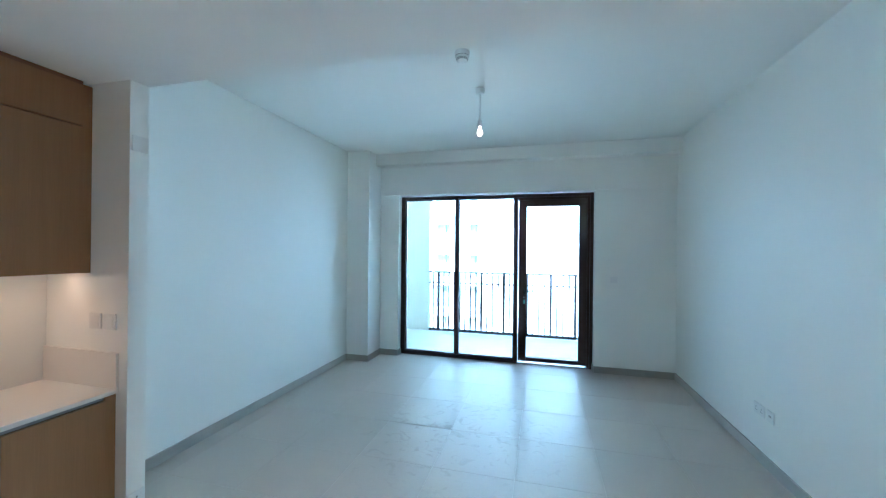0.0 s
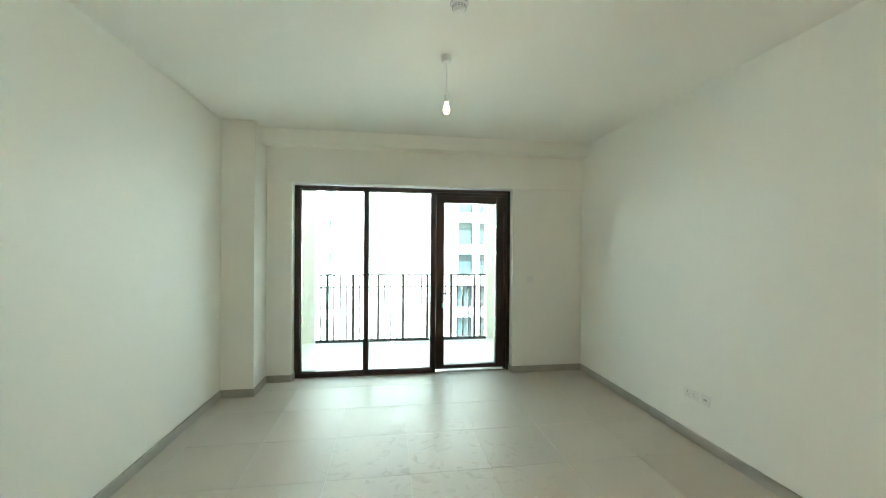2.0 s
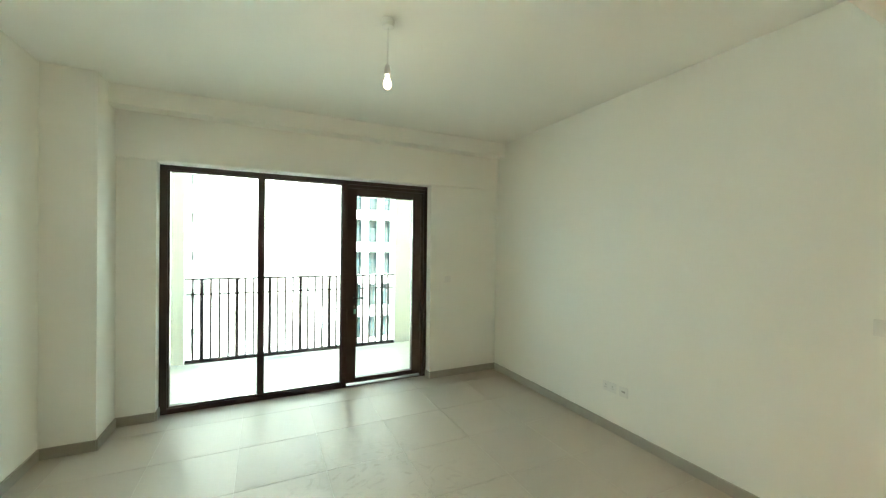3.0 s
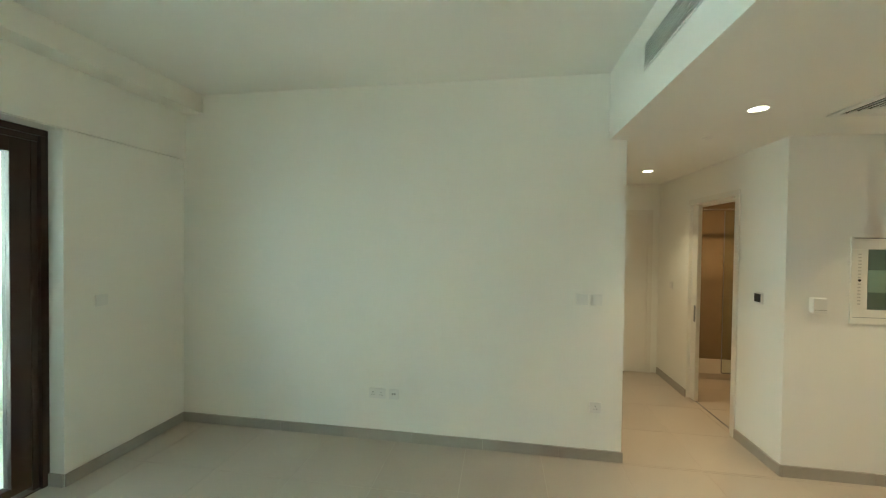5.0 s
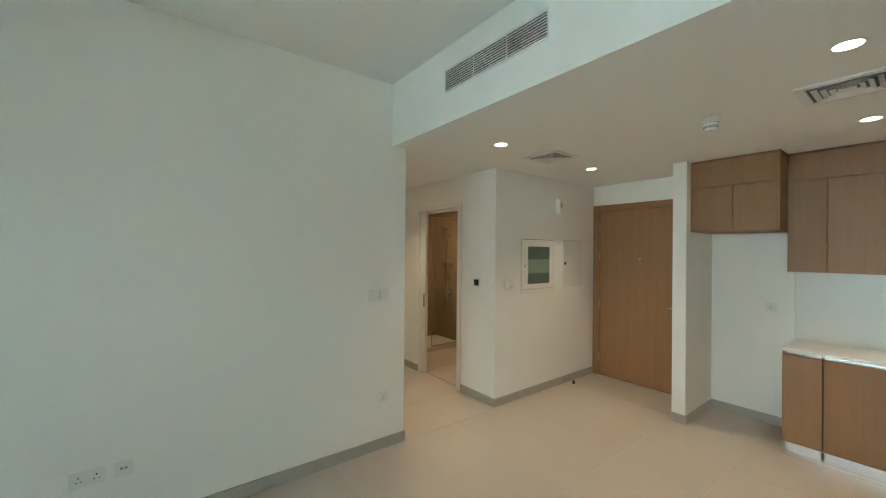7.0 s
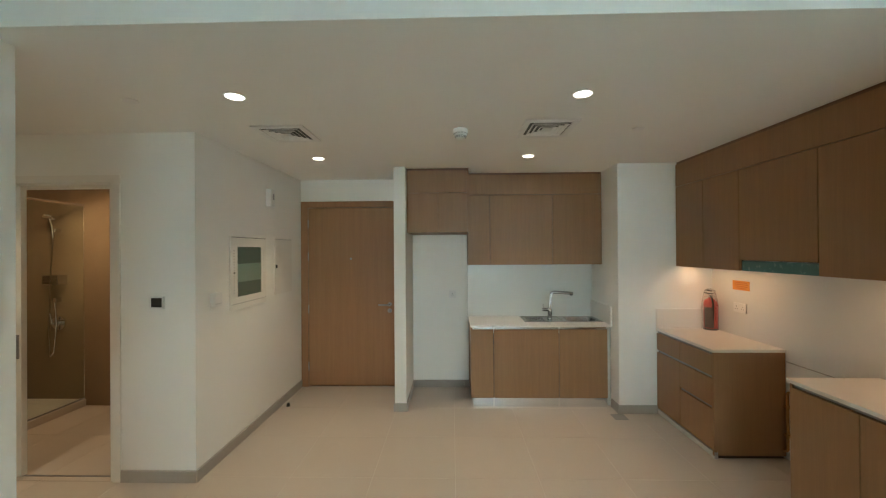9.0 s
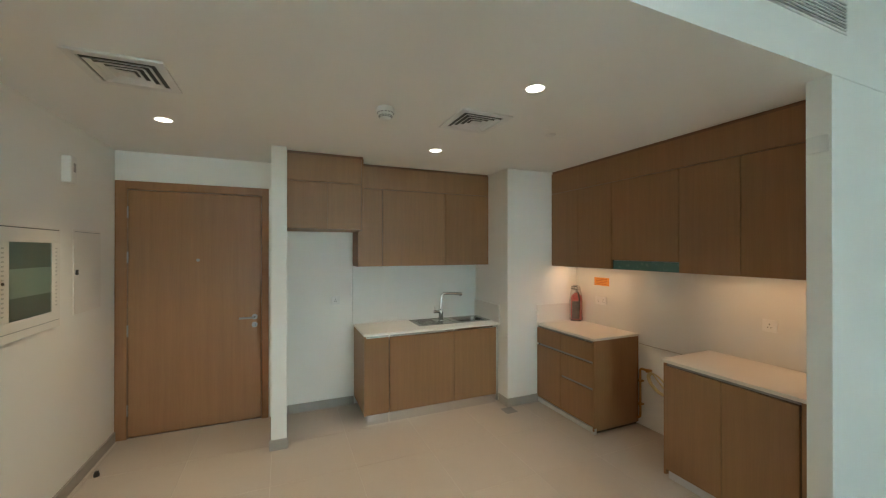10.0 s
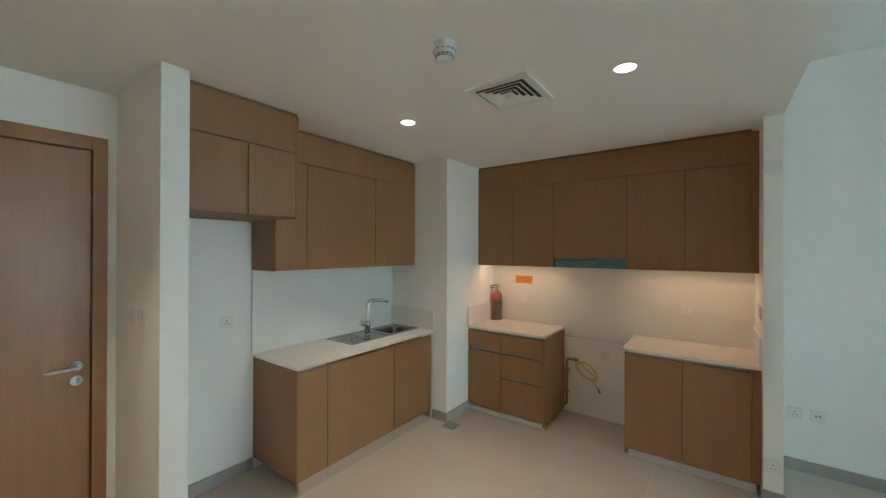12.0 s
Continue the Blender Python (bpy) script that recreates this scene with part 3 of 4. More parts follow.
def wall_units():
    SHIFT.xyz = 0.07, -0.03, 0
    yf = -1.44
    for x0, x1, label in ((0.003, 0.250, "narrow brown veneer wall cabinet beside the fridge niche"), (-0.698, 0.003, "wide brown veneer wall cabinet above the worktop"),
                          (-1.249, -0.698, "brown veneer wall cabinet beside the column")):
        c = thing("wall_cabinet", ((x0 + x1) / 2, YS0, 1.495), label, "cabinet", "sink run wall cabinets")
        part("body", box((x0, x1, YS0 + 0.001, yf - 0.022, 1.497, 2.50)), VENEER if x1 > 0.2 else CARCASS, c)
        if x1 > 0.2:
            part("side_panel", box((x1 - 0.004, x1 + 0.002, YS0 + 0.001, yf - 0.001, 1.495, 2.50)), VENEER, c)
        front("door", x0, x1, yf - 0.02, yf, 1.495, 2.288, c, "y")
    fp = thing("fascia_panel", (-0.5, yf, 2.288), "continuous brown veneer fascia above the sink wall cabinets", "fascia", "cabinet fascias")
    front("panel", -1.249, 0.250, yf - 0.02, yf, 2.288, 2.514, fp, "y")
    part("shadow_strip", box((-1.249, 0.250, YS0 + .001, yf - 0.014, 2.5125, SOFF - 0.001)), TOP_STRIP, fp)
    yf = -1.165
    c = thing("fridge_cabinet", (0.6, YS0, 1.84), "deep brown veneer cabinet above the empty fridge niche", "cabinet")
    part("body", box((0.271, 0.915, YS0 + 0.001, yf - 0.022, 1.856, 2.50)), VENEER, c)
    part("side_panel", box((0.2525, 0.271, YS0 + 0.001, yf, 1.854, 2.514), bevel=0.001), VENEER, c)
    front("door", 0.271, 0.577, yf - 0.02, yf, 1.854, 2.275, c, "y")
    front("door", 0.577, 0.915, yf - 0.02, yf, 1.854, 2.275, c, "y")
    front("top_panel", 0.271, 0.915, yf - 0.02, yf, 2.275, 2.514, c, "y")
    part("shadow_strip", box((0.254, 0.915, YS0 + .001, yf - 0.014, 2.512, SOFF - 0.001)), TOP_STRIP, c)
    SHIFT.xyz = 0.07, -0.013, 0
    xf = -1.828
    for y0, y1, zb, label in ((-1.055, -0.645, 1.488, "brown veneer wall cabinet beside the column"), (-0.645, -0.222, 1.488, "brown veneer wall cabinet beside the extractor"),
                              (-0.222, 0.415, 1.572, "shorter brown veneer wall cabinet above the extractor"), (0.415, 0.833, 1.488, "brown veneer wall cabinet beside the extractor"),
                              (0.833, 1.238, 1.488, "brown veneer wall cabinet towards the wall stub")):
        c = thing("wall_cabinet", (XK0, (y0 + y1) / 2, zb), label, "cabinet", "long run wall cabinets")
        part("body", box((XK0 + 0.001, xf - 0.022, y0, y1, zb + (0.004 if zb < 1.5 else 0), 2.50)), CARCASS, c)
        front("door", xf - 0.02, xf, y0, y1, zb, 2.288, c, "x")
    fp = thing("fascia_panel", (xf, 0.1, 2.288), "continuous brown veneer fascia above the long wall cabinets", "fascia", "cabinet fascias")
    front("panel", xf - 0.02, xf, -1.055, 1.238, 2.288, 2.514, fp, "x")
    part("shadow_strip", box((XK0 + .001, xf - 0.014, -1.055, 1.238, 2.5125, SOFF - 0.001)), TOP_STRIP, fp)
    f = thing("filler_panel", (XK0, 1.266, 1.488), "dark veneer filler strip between wall cabinet and wall stub", "filler panel")
    part("strip", box((XK0 + 0.001, xf - 0.012, 1.2385, 1.2845, 1.488, 2.52)), VENEER, f)
    h = thing("cooker_hood", (XK0 + 0.2, 0.1, 1.488), "built-in extractor hood with teal protective film", "cooker hood")
    part("body", box((XK0 + 0.014, xf - 0.03, -0.218, 0.411, 1.492, 1.571)), GREY_PLASTIC, h)
    part("front_flap", box((xf - 0.03, xf - 0.018, -0.216, 0.409, 1.490, 1.568), bevel=0.003), TEAL, h, "hood flap under teal film")
    for y0, y1 in ((-1.04, -0.24), (0.44, 1.24)):
        l = thing("led_strip", (-1.96, (y0 + y1) / 2, 1.48), "slim lit LED strip under the wall cabinets", "light")
        part("diffuser", box((-1.976, -1.944, y0, y1, 1.4885, 1.4915)), STRIP_FACE, l)


wall_units()


def base_units():
    xf, xb = -1.628, XK0
    c = thing("drawer_cabinet", ((xf + xb) / 2, -0.645, 0), "brown veneer base cabinet with drawers and grip channels", "cabinet")
    y0, ym, y1 = -1.054, -0.672, -0.250
    part("body", box((xb + 0.014, xf - 0.021, y0, y1, 0.062, 0.842)), CARCASS, c)
    part("side_panel", box((xb + 0.014, xf, y1, y1 + 0.018, 0.028, 0.842), bevel=0.001), VENEER, c)
    for name, a, b, z0, z1 in (("drawer", y0, ym, 0.650, 0.820), ("drawer", ym, y1, 0.650, 0.820), ("door", y0, ym, 0.062, 0.630), ("drawer", ym, y1, 0.410, 0.630),
                               ("drawer", ym, y1, 0.062, 0.390)):
        front(name, xf - 0.02, xf, a, b, z0, z1, c, "x")
    for a, b, z in ((y0, y1, 0.822), (y0 + 0.03, y1, 0.631), (ym, y1, 0.391)):
        part("channel_rail", box((xf - 0.020, xf - 0.014, a, b, z, z + 0.018)), CHANNEL, c, "dark grip channel")
    part("plinth", box((xf - 0.030, xf - 0.004, y0 + 0.004, y1 - 0.02, 0.008, 0.050)), PLINTH, c, "brushed aluminium plinth")
    part("plinth_end", box((xf - 0.030, xf - 0.002, y1 - 0.0195, y1 + 0.018, 0.0, 0.0548)), PLINTH, c)
    part("base_board", box((xb + 0.02, xf - 0.05, y0 + 0.01, y1, 0.0, 0.055)), CARCASS, c)
    w = thing("worktop", (xb, -0.64, ZC - 0.02), "short white quartz worktop over the drawers", "worktop")
    part("slab", box((xb + 0.014, xf + 0.008, -1.0545, -0.228, 0.843, ZC), bevel=0.0015), QUARTZ, w)
    part("upstand", box((xb + 0.014, xf + 0.008, -1.0545, -1.038, ZC, 1.06), bevel=0.001), QUARTZ, w)
    c = thing("base_cabinet", ((xf + xb) / 2, 0.85, 0), "two-door brown veneer base cabinet beside the wall stub", "cabinet")
    y0, ym, y1 = 0.436, 0.828, 1.225
    part("body", box((xb + 0.014, xf - 0.021, y0 + 0.018, y1, 0.068, 0.842)), CARCASS, c)
    part("side_panel", box((xb + 0.014, xf, y0, y0 + 0.018, 0.028, 0.842), bevel=0.001), VENEER, c)
    front("door", xf - 0.02, xf + .0005, y0, ym, 0.064, 0.820, c, "x")
    front("door", xf - 0.02, xf, ym, y1, 0.064, 0.820, c, "x")
    part("channel_rail", box((xf - 0.020, xf - 0.014, y0 + 0.018, y1, 0.822, 0.840)), CHANNEL, c, "dark grip channel under the worktop")
    part("plinth", box((xf - 0.045, xf - 0.014, y0 + 0.03, 1.255, 0.004, 0.062)), PLINTH, c, "brushed aluminium plinth")
    part("filler_strip", box((xf - 0.030, xf - 0.012, y1 + 0.002, 1.284, 0.064, 0.842)), VENEER, c, "dark recessed filler strip")
    w = thing("worktop", (xb, 0.86, ZC - 0.02), "white quartz worktop beside the wall stub", "worktop")
    part("slab", box((xb + 0.014, xf + 0.008, 0.418, 1.2845, 0.843, ZC), bevel=0.0015), QUARTZ, w)
    part("upstand", box((xb + 0.014, xf + 0.008, 1.267, 1.2845, ZC, 1.06), bevel=0.001), QUARTZ, w)


base_units()


# ---- wall plates, sockets and switches ----
def plate(kind, at, normal, label, w=0.086, h=0.086, gangs=1, group=""):
    """A wall plate at the wall point `at`, facing `normal` (+-x or +-y)."""
    n = Vector(normal)
    side = Vector((-n.y, n.x, 0))
    c = Vector(at)
    t = thing(kind, at, label, kind.replace("_", " "), group)

    def slab(name, u0, u1, z0, z1, d0, d1, m, parent, bev=0.0):
        p, q = c + side * u0 + n * d0, c + side * u1 + n * d1
        return part(name, box((min(p.x, q.x), max(p.x, q.x), min(p.y, q.y), max(p.y, q.y), c.z + z0, c.z + z1), bevel=bev), m, parent)
    face = slab("faceplate", -w / 2, w / 2, -h / 2, h / 2, 0.0005, 0.010, PLASTIC, t, 0.0025)
    for g in range(gangs):
        u = (g - (gangs - 1) / 2) * (w / gangs)
        if kind == "power_socket":
            slab("pin_slot", u - 0.003, u + 0.003, 0.006, 0.016, 0.0101, 0.0106, SLOT, face)
            slab("pin_slot", u - 0.0135, u - 0.0065, -0.014, -0.009, 0.0101, 0.0106, SLOT, face)
            slab("pin_slot", u + 0.0065, u + 0.0135, -0.014, -0.009, 0.0101, 0.0106, SLOT, face)
            slab("rocker", u + 0.018, u + 0.027, 0.012, 0.030, 0.0101, 0.0125, PLASTIC, face, 0.001)
        elif kind == "light_switch":
            slab("rocker", u - 0.030, u + 0.030, -0.030, 0.030, 0.0101, 0.0130, PLASTIC, face, 0.0015)
        elif kind == "data_socket":
            slab("port", u - 0.016, u - 0.003, -0.004, 0.012, 0.0101, 0.0106, GREY_PLASTIC, face)
            slab("port", u + 0.003, u + 0.016, -0.004, 0.012, 0.0101, 0.0106, GREY_PLASTIC, face)
    return t


E, W_, N_, S_ = (-1, 0, 0), (1, 0, 0), (0, 1, 0), (0, -1, 0)
SHIFT.xyz = 0, 0, 0
plate("power_socket", (XR, 3.242, 0.405), E, "white double power socket above the skirting", 0.146, gangs=2, group="living room sockets")
plate("data_socket", (XR, 3.092, 0.405), E, "white data socket beside a double power socket", group="living room sockets")
plate("power_socket", (XR, 1.437, 0.424), E, "white single power socket near the hall corner", group="living room sockets")
plate("light_switch", (XR, 1.552, 1.282), E, "white light switch near the hall corner", group="hall corner switches")
plate("light_switch", (XR, 1.442, 1.282), E, "white light switch near the hall corner", group="hall corner switches")
plate("light_switch", (4.23, 0.10, 1.23), N_, "white light switch on the hall wall past the bathroom")
plate("blank_plate", (1.60, YN, 1.26), S_, "white blank plate beside the balcony window")
plate("power_socket", (0.50, YS, 1.13), N_, "white power socket in the fridge niche")
plate("power_socket", (XK + 0.0135, -0.70, 1.125), W_, "white double power socket on the splashback", 0.146, gangs=2)
plate("power_socket", (XK + 0.0135, 0.81, 1.135), W_, "white power socket on the splashback")
plate("power_socket", (XK, 0.146, 0.625), W_, "white appliance socket in the cooker gap")
plate("light_switch", (-1.72, 1.268, 1.225), S_, "white switch on the wall stub", group="stub switches")
plate("light_switch", (-1.61, 1.268, 1.225), S_, "white switch on the wall stub", group="stub switches")
plate("blank_plate", (-1.49, 1.318, 2.20), W_, "white blank plate high on the wall stub")
plate("power_socket", (-1.49, 1.318, 0.25), W_, "white power socket low on the wall stub")
plate("light_switch", (1.106, -1.34, 1.30), W_, "white switch on the pier beside the door", group="door switches")
plate("light_switch", (1.106, -1.47, 1.30), W_, "white switch on the pier beside the door", group="door switches")
plate("power_socket", (XL, 1.50, 0.43), W_, "white power socket on the living room wall", group="west sockets")
plate("data_socket", (XL, 1.625, 0.43), W_, "white data socket beside a power socket", group="west sockets")


def wall_devices():
    t = thing("thermostat", (2.605, 0.112, 1.30), "small white thermostat with a black display", "thermostat")
    b = part("body", box((2.555, 2.655, 0.1125, 0.128, 1.255, 1.345), bevel=0.004), PLASTIC, t)
    part("display", box((2.567, 2.643, 0.1282, 0.1295, 1.268, 1.335)), BLACK, b)
    t = thing("call_point", (2.33, -0.09, 1.29), "small white wall sounder box", "wall box")
    b = part("body", box((2.285, 2.3295, -0.135, -0.045, 1.24, 1.35), bevel=0.006), PLASTIC, t)
    part("seam", box((2.2835, 2.2846, -0.13, -0.05, 1.262, 1.265)), GREY_PLASTIC, b)
    t = thing("emergency_light", (2.33, -0.965, 2.2), "small white wall device above the panel", "wall device")
    b = part("body", box((2.275, 2.3295, -1.01, -0.925, 2.115, 2.295), bevel=0.01), PLASTIC, t)
    part("lens", box((2.2735, 2.2746, -0.985, -0.955, 2.19, 2.25)), GREY_PLASTIC, b)
    x = 2.33
    p = thing("distribution_panel", (x, -0.60, 1.2), "white metal panel with a glazed door and vents", "electric panel")
    fr = part("frame", box((x - 0.012, x - 0.0005, -0.90, -0.30, 1.17, 1.275), (x - 0.012, x - 0.0005, -0.90, -0.30, 1.71, 1.80),
                           (x - 0.012, x - 0.0005, -0.405, -0.30, 1.275, 1.71), (x - 0.012, x - 0.0005, -0.90, -0.805, 1.275, 1.71), bevel=0.002), TRIM, p)
    part("backing", box((x - 0.004, x - 0.0005, -0.805, -0.405, 1.275, 1.71)), GREY_PLASTIC, p)
    part("din_cover", box((x - 0.0075, x - 0.004, -0.80, -0.41, 1.40, 1.56)), PLASTIC, p)
    part("pane", box((x - 0.0108, x - 0.0085, -0.803, -0.407, 1.277, 1.708)), DARK_GLASS, p, "green-grey glass door")
    for k in range(16):
        z = 1.31 + k * 0.024
        if k == 7:
            continue
        for y in (-0.852, -0.352):
            part("vent_slot", box((x - 0.0130, x - 0.0122, y - 0.010, y + 0.010, z, z + 0.008)), PALE_GREY, fr)
    part("top_gap", box((x - 0.0130, x - 0.0122, -0.885, -0.315, 1.788, 1.793)), SLOT, fr)
    part("bottom_gap", box((x - 0.0130, x - 0.0122, -0.885, -0.315, 1.215, 1.219)), GREY_PLASTIC, fr)
    part("lock", cyl((x - 0.016, -0.352, 1.485), (x - 0.012, -0.352, 1.485), 0.009, n=14), BLACK, fr)
    p = thing("telecom_panel", (x, -1.29, 1.2), "flush white telecom panel with a black latch", "electric panel")
    d = part("door", box((x - 0.006, x - 0.0005, -1.505, -1.085, 1.21, 1.81), bevel=0.002), TRIM, p)
    part("gap", box((x - 0.0070, x - 0.0062, -1.49, -1.10, 1.792, 1.796)), GREY_PLASTIC, d)
    part("latch", box((x - 0.010, x - 0.006, -1.145, -1.108, 1.488, 1.525), bevel=0.002), BLACK, d, "black square latch")
    s = thing("door_stop", (2.24, -1.205, 0), "small black rubber door stop on the floor", "door stop")
    part("stop", lathe((2.24, -1.205, 0.0), [(0.018, 0), (0.018, 0.018), (0.014, 0.022), (0.014, 0.035), (0.002, 0.037)]), BLACK, s, smooth=True)
    g = thing("floor_drain", (-1.18, -0.98, 0), "square grey metal floor drain cover", "drain")
    gx, gy = -1.180, -0.975
    part("frame", box((gx - 0.065, gx + 0.065, gy - 0.065, gy - 0.055, 0.0005, 0.003), (gx - 0.065, gx + 0.065, gy + 0.055, gy + 0.065, 0.0005, 0.003),
                      (gx - 0.065, gx - 0.055, gy - 0.055, gy + 0.055, 0.0005, 0.003), (gx + 0.055, gx + 0.065, gy - 0.055, gy + 0.055, 0.0005, 0.003)), DRAIN, g)
    part("cover", box((gx - 0.055, gx + 0.055, gy - 0.055, gy + 0.055, 0.0005, 0.002)), DRAIN, g)


SHIFT.xyz = 0.035, -0.012, 0
wall_devices()


# ---- kitchen clutter ----
def clutter():
    ex, ey, z = -2.12, -0.985, ZC
    t = thing("fire_extinguisher", (ex, ey, z), "small red fire extinguisher in clear wrap on the worktop", "extinguisher")
    b = part("cylinder", lathe((ex, ey, z), [(0.044, 0), (0.055, 0.006), (0.055, 0.255), (0.047, 0.285), (0.024, 0.306), (0.018, 0.318)]), RED, t, smooth=True)
    bm = bmesh.new()
    cols_ = [[bm.verts.new((ex + 0.0558 * math.cos(radians(a)), ey + 0.0558 * math.sin(radians(a)), z + q)) for q in (0.025, 0.225)] for a in range(-5, 86, 10)]
    for p, q in zip(cols_, cols_[1:]):
        bm.faces.new((p[0], q[0], q[1], p[1]))
    part("label", bm, BLACK, b, "dark printed label", smooth=True)
    wr = part("plastic_wrap", lathe((ex + 0.006, ey, z + 0.002), [(0.062, 0), (0.072, 0.01), (0.068, 0.10), (0.074, 0.19), (0.066, 0.27), (0.055, 0.33), (0.046, 0.385), (0.020, 0.40)]), WRAP, t,
              "loose clear plastic wrap", smooth=True)
    wr.visible_shadow = False
    part("foot", lathe((ex, ey, z), [(0.057, 0.0005), (0.057, 0.018), (0.052, 0.02)]), BLACK, b, smooth=True)
    v = part("valve", cyl((ex, ey, z + 0.316), (ex, ey, z + 0.352), 0.018), CHROME, t)
    part("trigger", box((ex - 0.012, ex + 0.012, ey - 0.085, ey + 0.015, z + 0.350, z + 0.361), (ex - 0.010, ex + 0.010, ey - 0.078, ey + 0.01, z + 0.376, z + 0.384)), BLACK, v)
    part("hose", tube([(ex + 0.01, ey + 0.012, z + 0.335), (ex + 0.02, ey + 0.052, z + 0.315), (ex + 0.022, ey + 0.070, z + 0.26), (ex + 0.02, ey + 0.068, z + 0.13)], 0.008), BLACK, t, smooth=True)
    s = thing("orange_notice", (XK0 + 0.0135, -0.70, 1.36), "orange paper notice taped on the splashback", "notice")
    x = XK0 + 0.0135
    p = part("sheet", box((x, x + 0.0015, -0.78, -0.58, 1.285, 1.370)), ORANGE, s)
    for z0, w in ((1.350, 0.07), (1.333, 0.08), (1.316, 0.075), (1.299, 0.06)):
        part("text_line", box((x + 0.0016, x + 0.0019, -0.68 - w, -0.68 + w, z0, z0 + 0.006)), ORANGE_INK, p)
    px = XK0 + 0.03
    g = thing("gas_pipe", (px, -0.2, 0), "brass-coloured gas pipe with a coiled yellow hose", "gas pipe")
    r = 0.011
    part("pipe", tube([(px, -0.30, 0.075), (px, -0.23, 0.075)] + arc((px, -0.23, 0.105), (0, 1, 0), (0, 0, 1), 0.03, -90, 0) + [(px, -0.20, 0.52)] +
                      arc((px, -0.175, 0.52), (0, 1, 0), (0, 0, 1), 0.025, 180, 90) + [(px, -0.12, 0.545)], r), COPPER, g, smooth=True)
    part("valve", box((px - 0.016, px + 0.02, -0.13, -0.085, 0.53, 0.56), bevel=0.004), COPPER, g)
    for z0 in (0.2, 0.42):
        part("clip", box((XK0 + 0.001, px + 0.014, -0.217, -0.183, z0, z0 + 0.014)), COPPER, g)
    pts = []
    for k in range(73):
        a = 2 * math.pi * k / 24
        rr = 0.075 + 0.006 * (k // 24)
        dy, dz = rr * math.cos(a) * 1.35, rr * math.sin(a) * 0.75
        pts.append((px + 0.012 + 0.008 * (k // 24), 0.0 + dy * 0.83 + dz * 0.55, 0.46 - dy * 0.55 + dz * 0.83))
    part("hose", tube([(px, -0.09, 0.545)] + pts + [(px + 0.02, 0.06, 0.37), (px + 0.02, 0.11, 0.30)], 0.0058, n=8), HOSE, g, "coiled yellow gas hose", smooth=True)
    part("connector", cyl((px + 0.02, 0.105, 0.31), (px + 0.02, 0.125, 0.265), 0.011, n=12), COPPER, g)


SHIFT.xyz = 0.07, -0.013, 0
clutter()
SHIFT.xyz = 0, 0, 0


# ---- ceiling fittings ----
def downlight(x, y):
    t = thing("downlight", (x, y, SOFF), "small round lit recessed ceiling downlight", "downlight", "recessed downlights")
    part("trim_ring", lathe((x, y, SOFF - 0.006), [(0.048, 0.006), (0.055, 0.003), (0.054, 0.0), (0.047, 0.001), (0.046, 0.006)]), PLASTIC, t, smooth=True)
    part("lens", cyl((x, y, SOFF - 0.0045), (x, y, SOFF - 0.0005), 0.046, n=28), LAMP_FACE, t)


for x, y in DOWNLIGHTS:
    downlight(x, y)


def diffuser(cx, cy):
    z = SOFF
    t = thing("air_diffuser", (cx, cy, z), "square white four-way ceiling air diffuser", "air vent", "ceiling diffusers")
    h = 0.185
    part("backing", box((cx - 0.15, cx + 0.15, cy - 0.15, cy + 0.15, z - 0.003, z - 0.0005)), SLOT, t)
    bm = bmesh.new()
    for a, b, za, zb in ((h, 0.145, z - 0.012, z - 0.006),):
        ring = [[bm.verts.new((cx + s * q, cy + r * q, zz)) for s, r in ((-1, -1), (1, -1), (1, 1), (-1, 1))] for q, zz in ((h, z - 0.0005), (h, za), (b, za), (b, z - 0.003))]
        for p, q in zip(ring, ring[1:]):
            for k in range(4):
                bm.faces.new((p[k], p[(k + 1) % 4], q[(k + 1) % 4], q[k]))
    part("frame", bm, PLASTIC, t)
    for q in (0.128, 0.096, 0.064):
        bm = bmesh.new()
        ring = [[bm.verts.new((cx + s * u, cy + r * u, zz)) for s, r in ((-1, -1), (1, -1), (1, 1), (-1, 1))]
                for u, zz in ((q, z - 0.016), (q - 0.020, z - 0.003), (q - 0.022, z - 0.004), (q - 0.004, z - 0.017))]
        ring.append(ring[0])
        for p, w in zip(ring, ring[1:]):
            for k in range(4):
                bm.faces.new((p[k], p[(k + 1) % 4], w[(k + 1) % 4], w[k]))
        part("louvre", bm, PLASTIC, t)
    part("centre_plate", box((cx - 0.034, cx + 0.034, cy - 0.034, cy + 0.034, z - 0.016, z - 0.011)), PLASTIC, t)


diffuser(1.712, 0.032)
diffuser(-0.180, 0.072)


def smoke_detector(x, y, z):
    t = thing("smoke_detector", (x, y, z), "white round smoke detector on the ceiling", "smoke detector", "smoke detectors")
    part("base", lathe((x, y, z), [(0.052, 0), (0.053, -0.004), (0.053, -0.030), (0.049, -0.034)]), PLASTIC, t, smooth=True)
    h = part("head", lathe((x, y, z - 0.034), [(0.048, 0), (0.044, -0.010), (0.040, -0.012), (0.036, -0.030), (0.024, -0.034), (0.020, -0.040), (0.002, -0.041)]), PLASTIC, t, smooth=True)
    for k in range(14):
        a = 2 * math.pi * k / 14
        for r0, z0 in ((0.0400, -0.018), (0.0375, -0.026), (0.0485, -0.0335 + 0.034)):
            m = Matrix.Translation((x + r0 * math.cos(a), y + r0 * math.sin(a), z - 0.034 + z0)) @ Matrix.Rotation(a, 4, 'Z') @ Matrix.Diagonal((0.005, 0.013, 0.004, 1))
            bm = bmesh.new()
            bmesh.ops.create_cube(bm, size=1, matrix=m)
            part("slot", bm, GREY_PLASTIC, h)


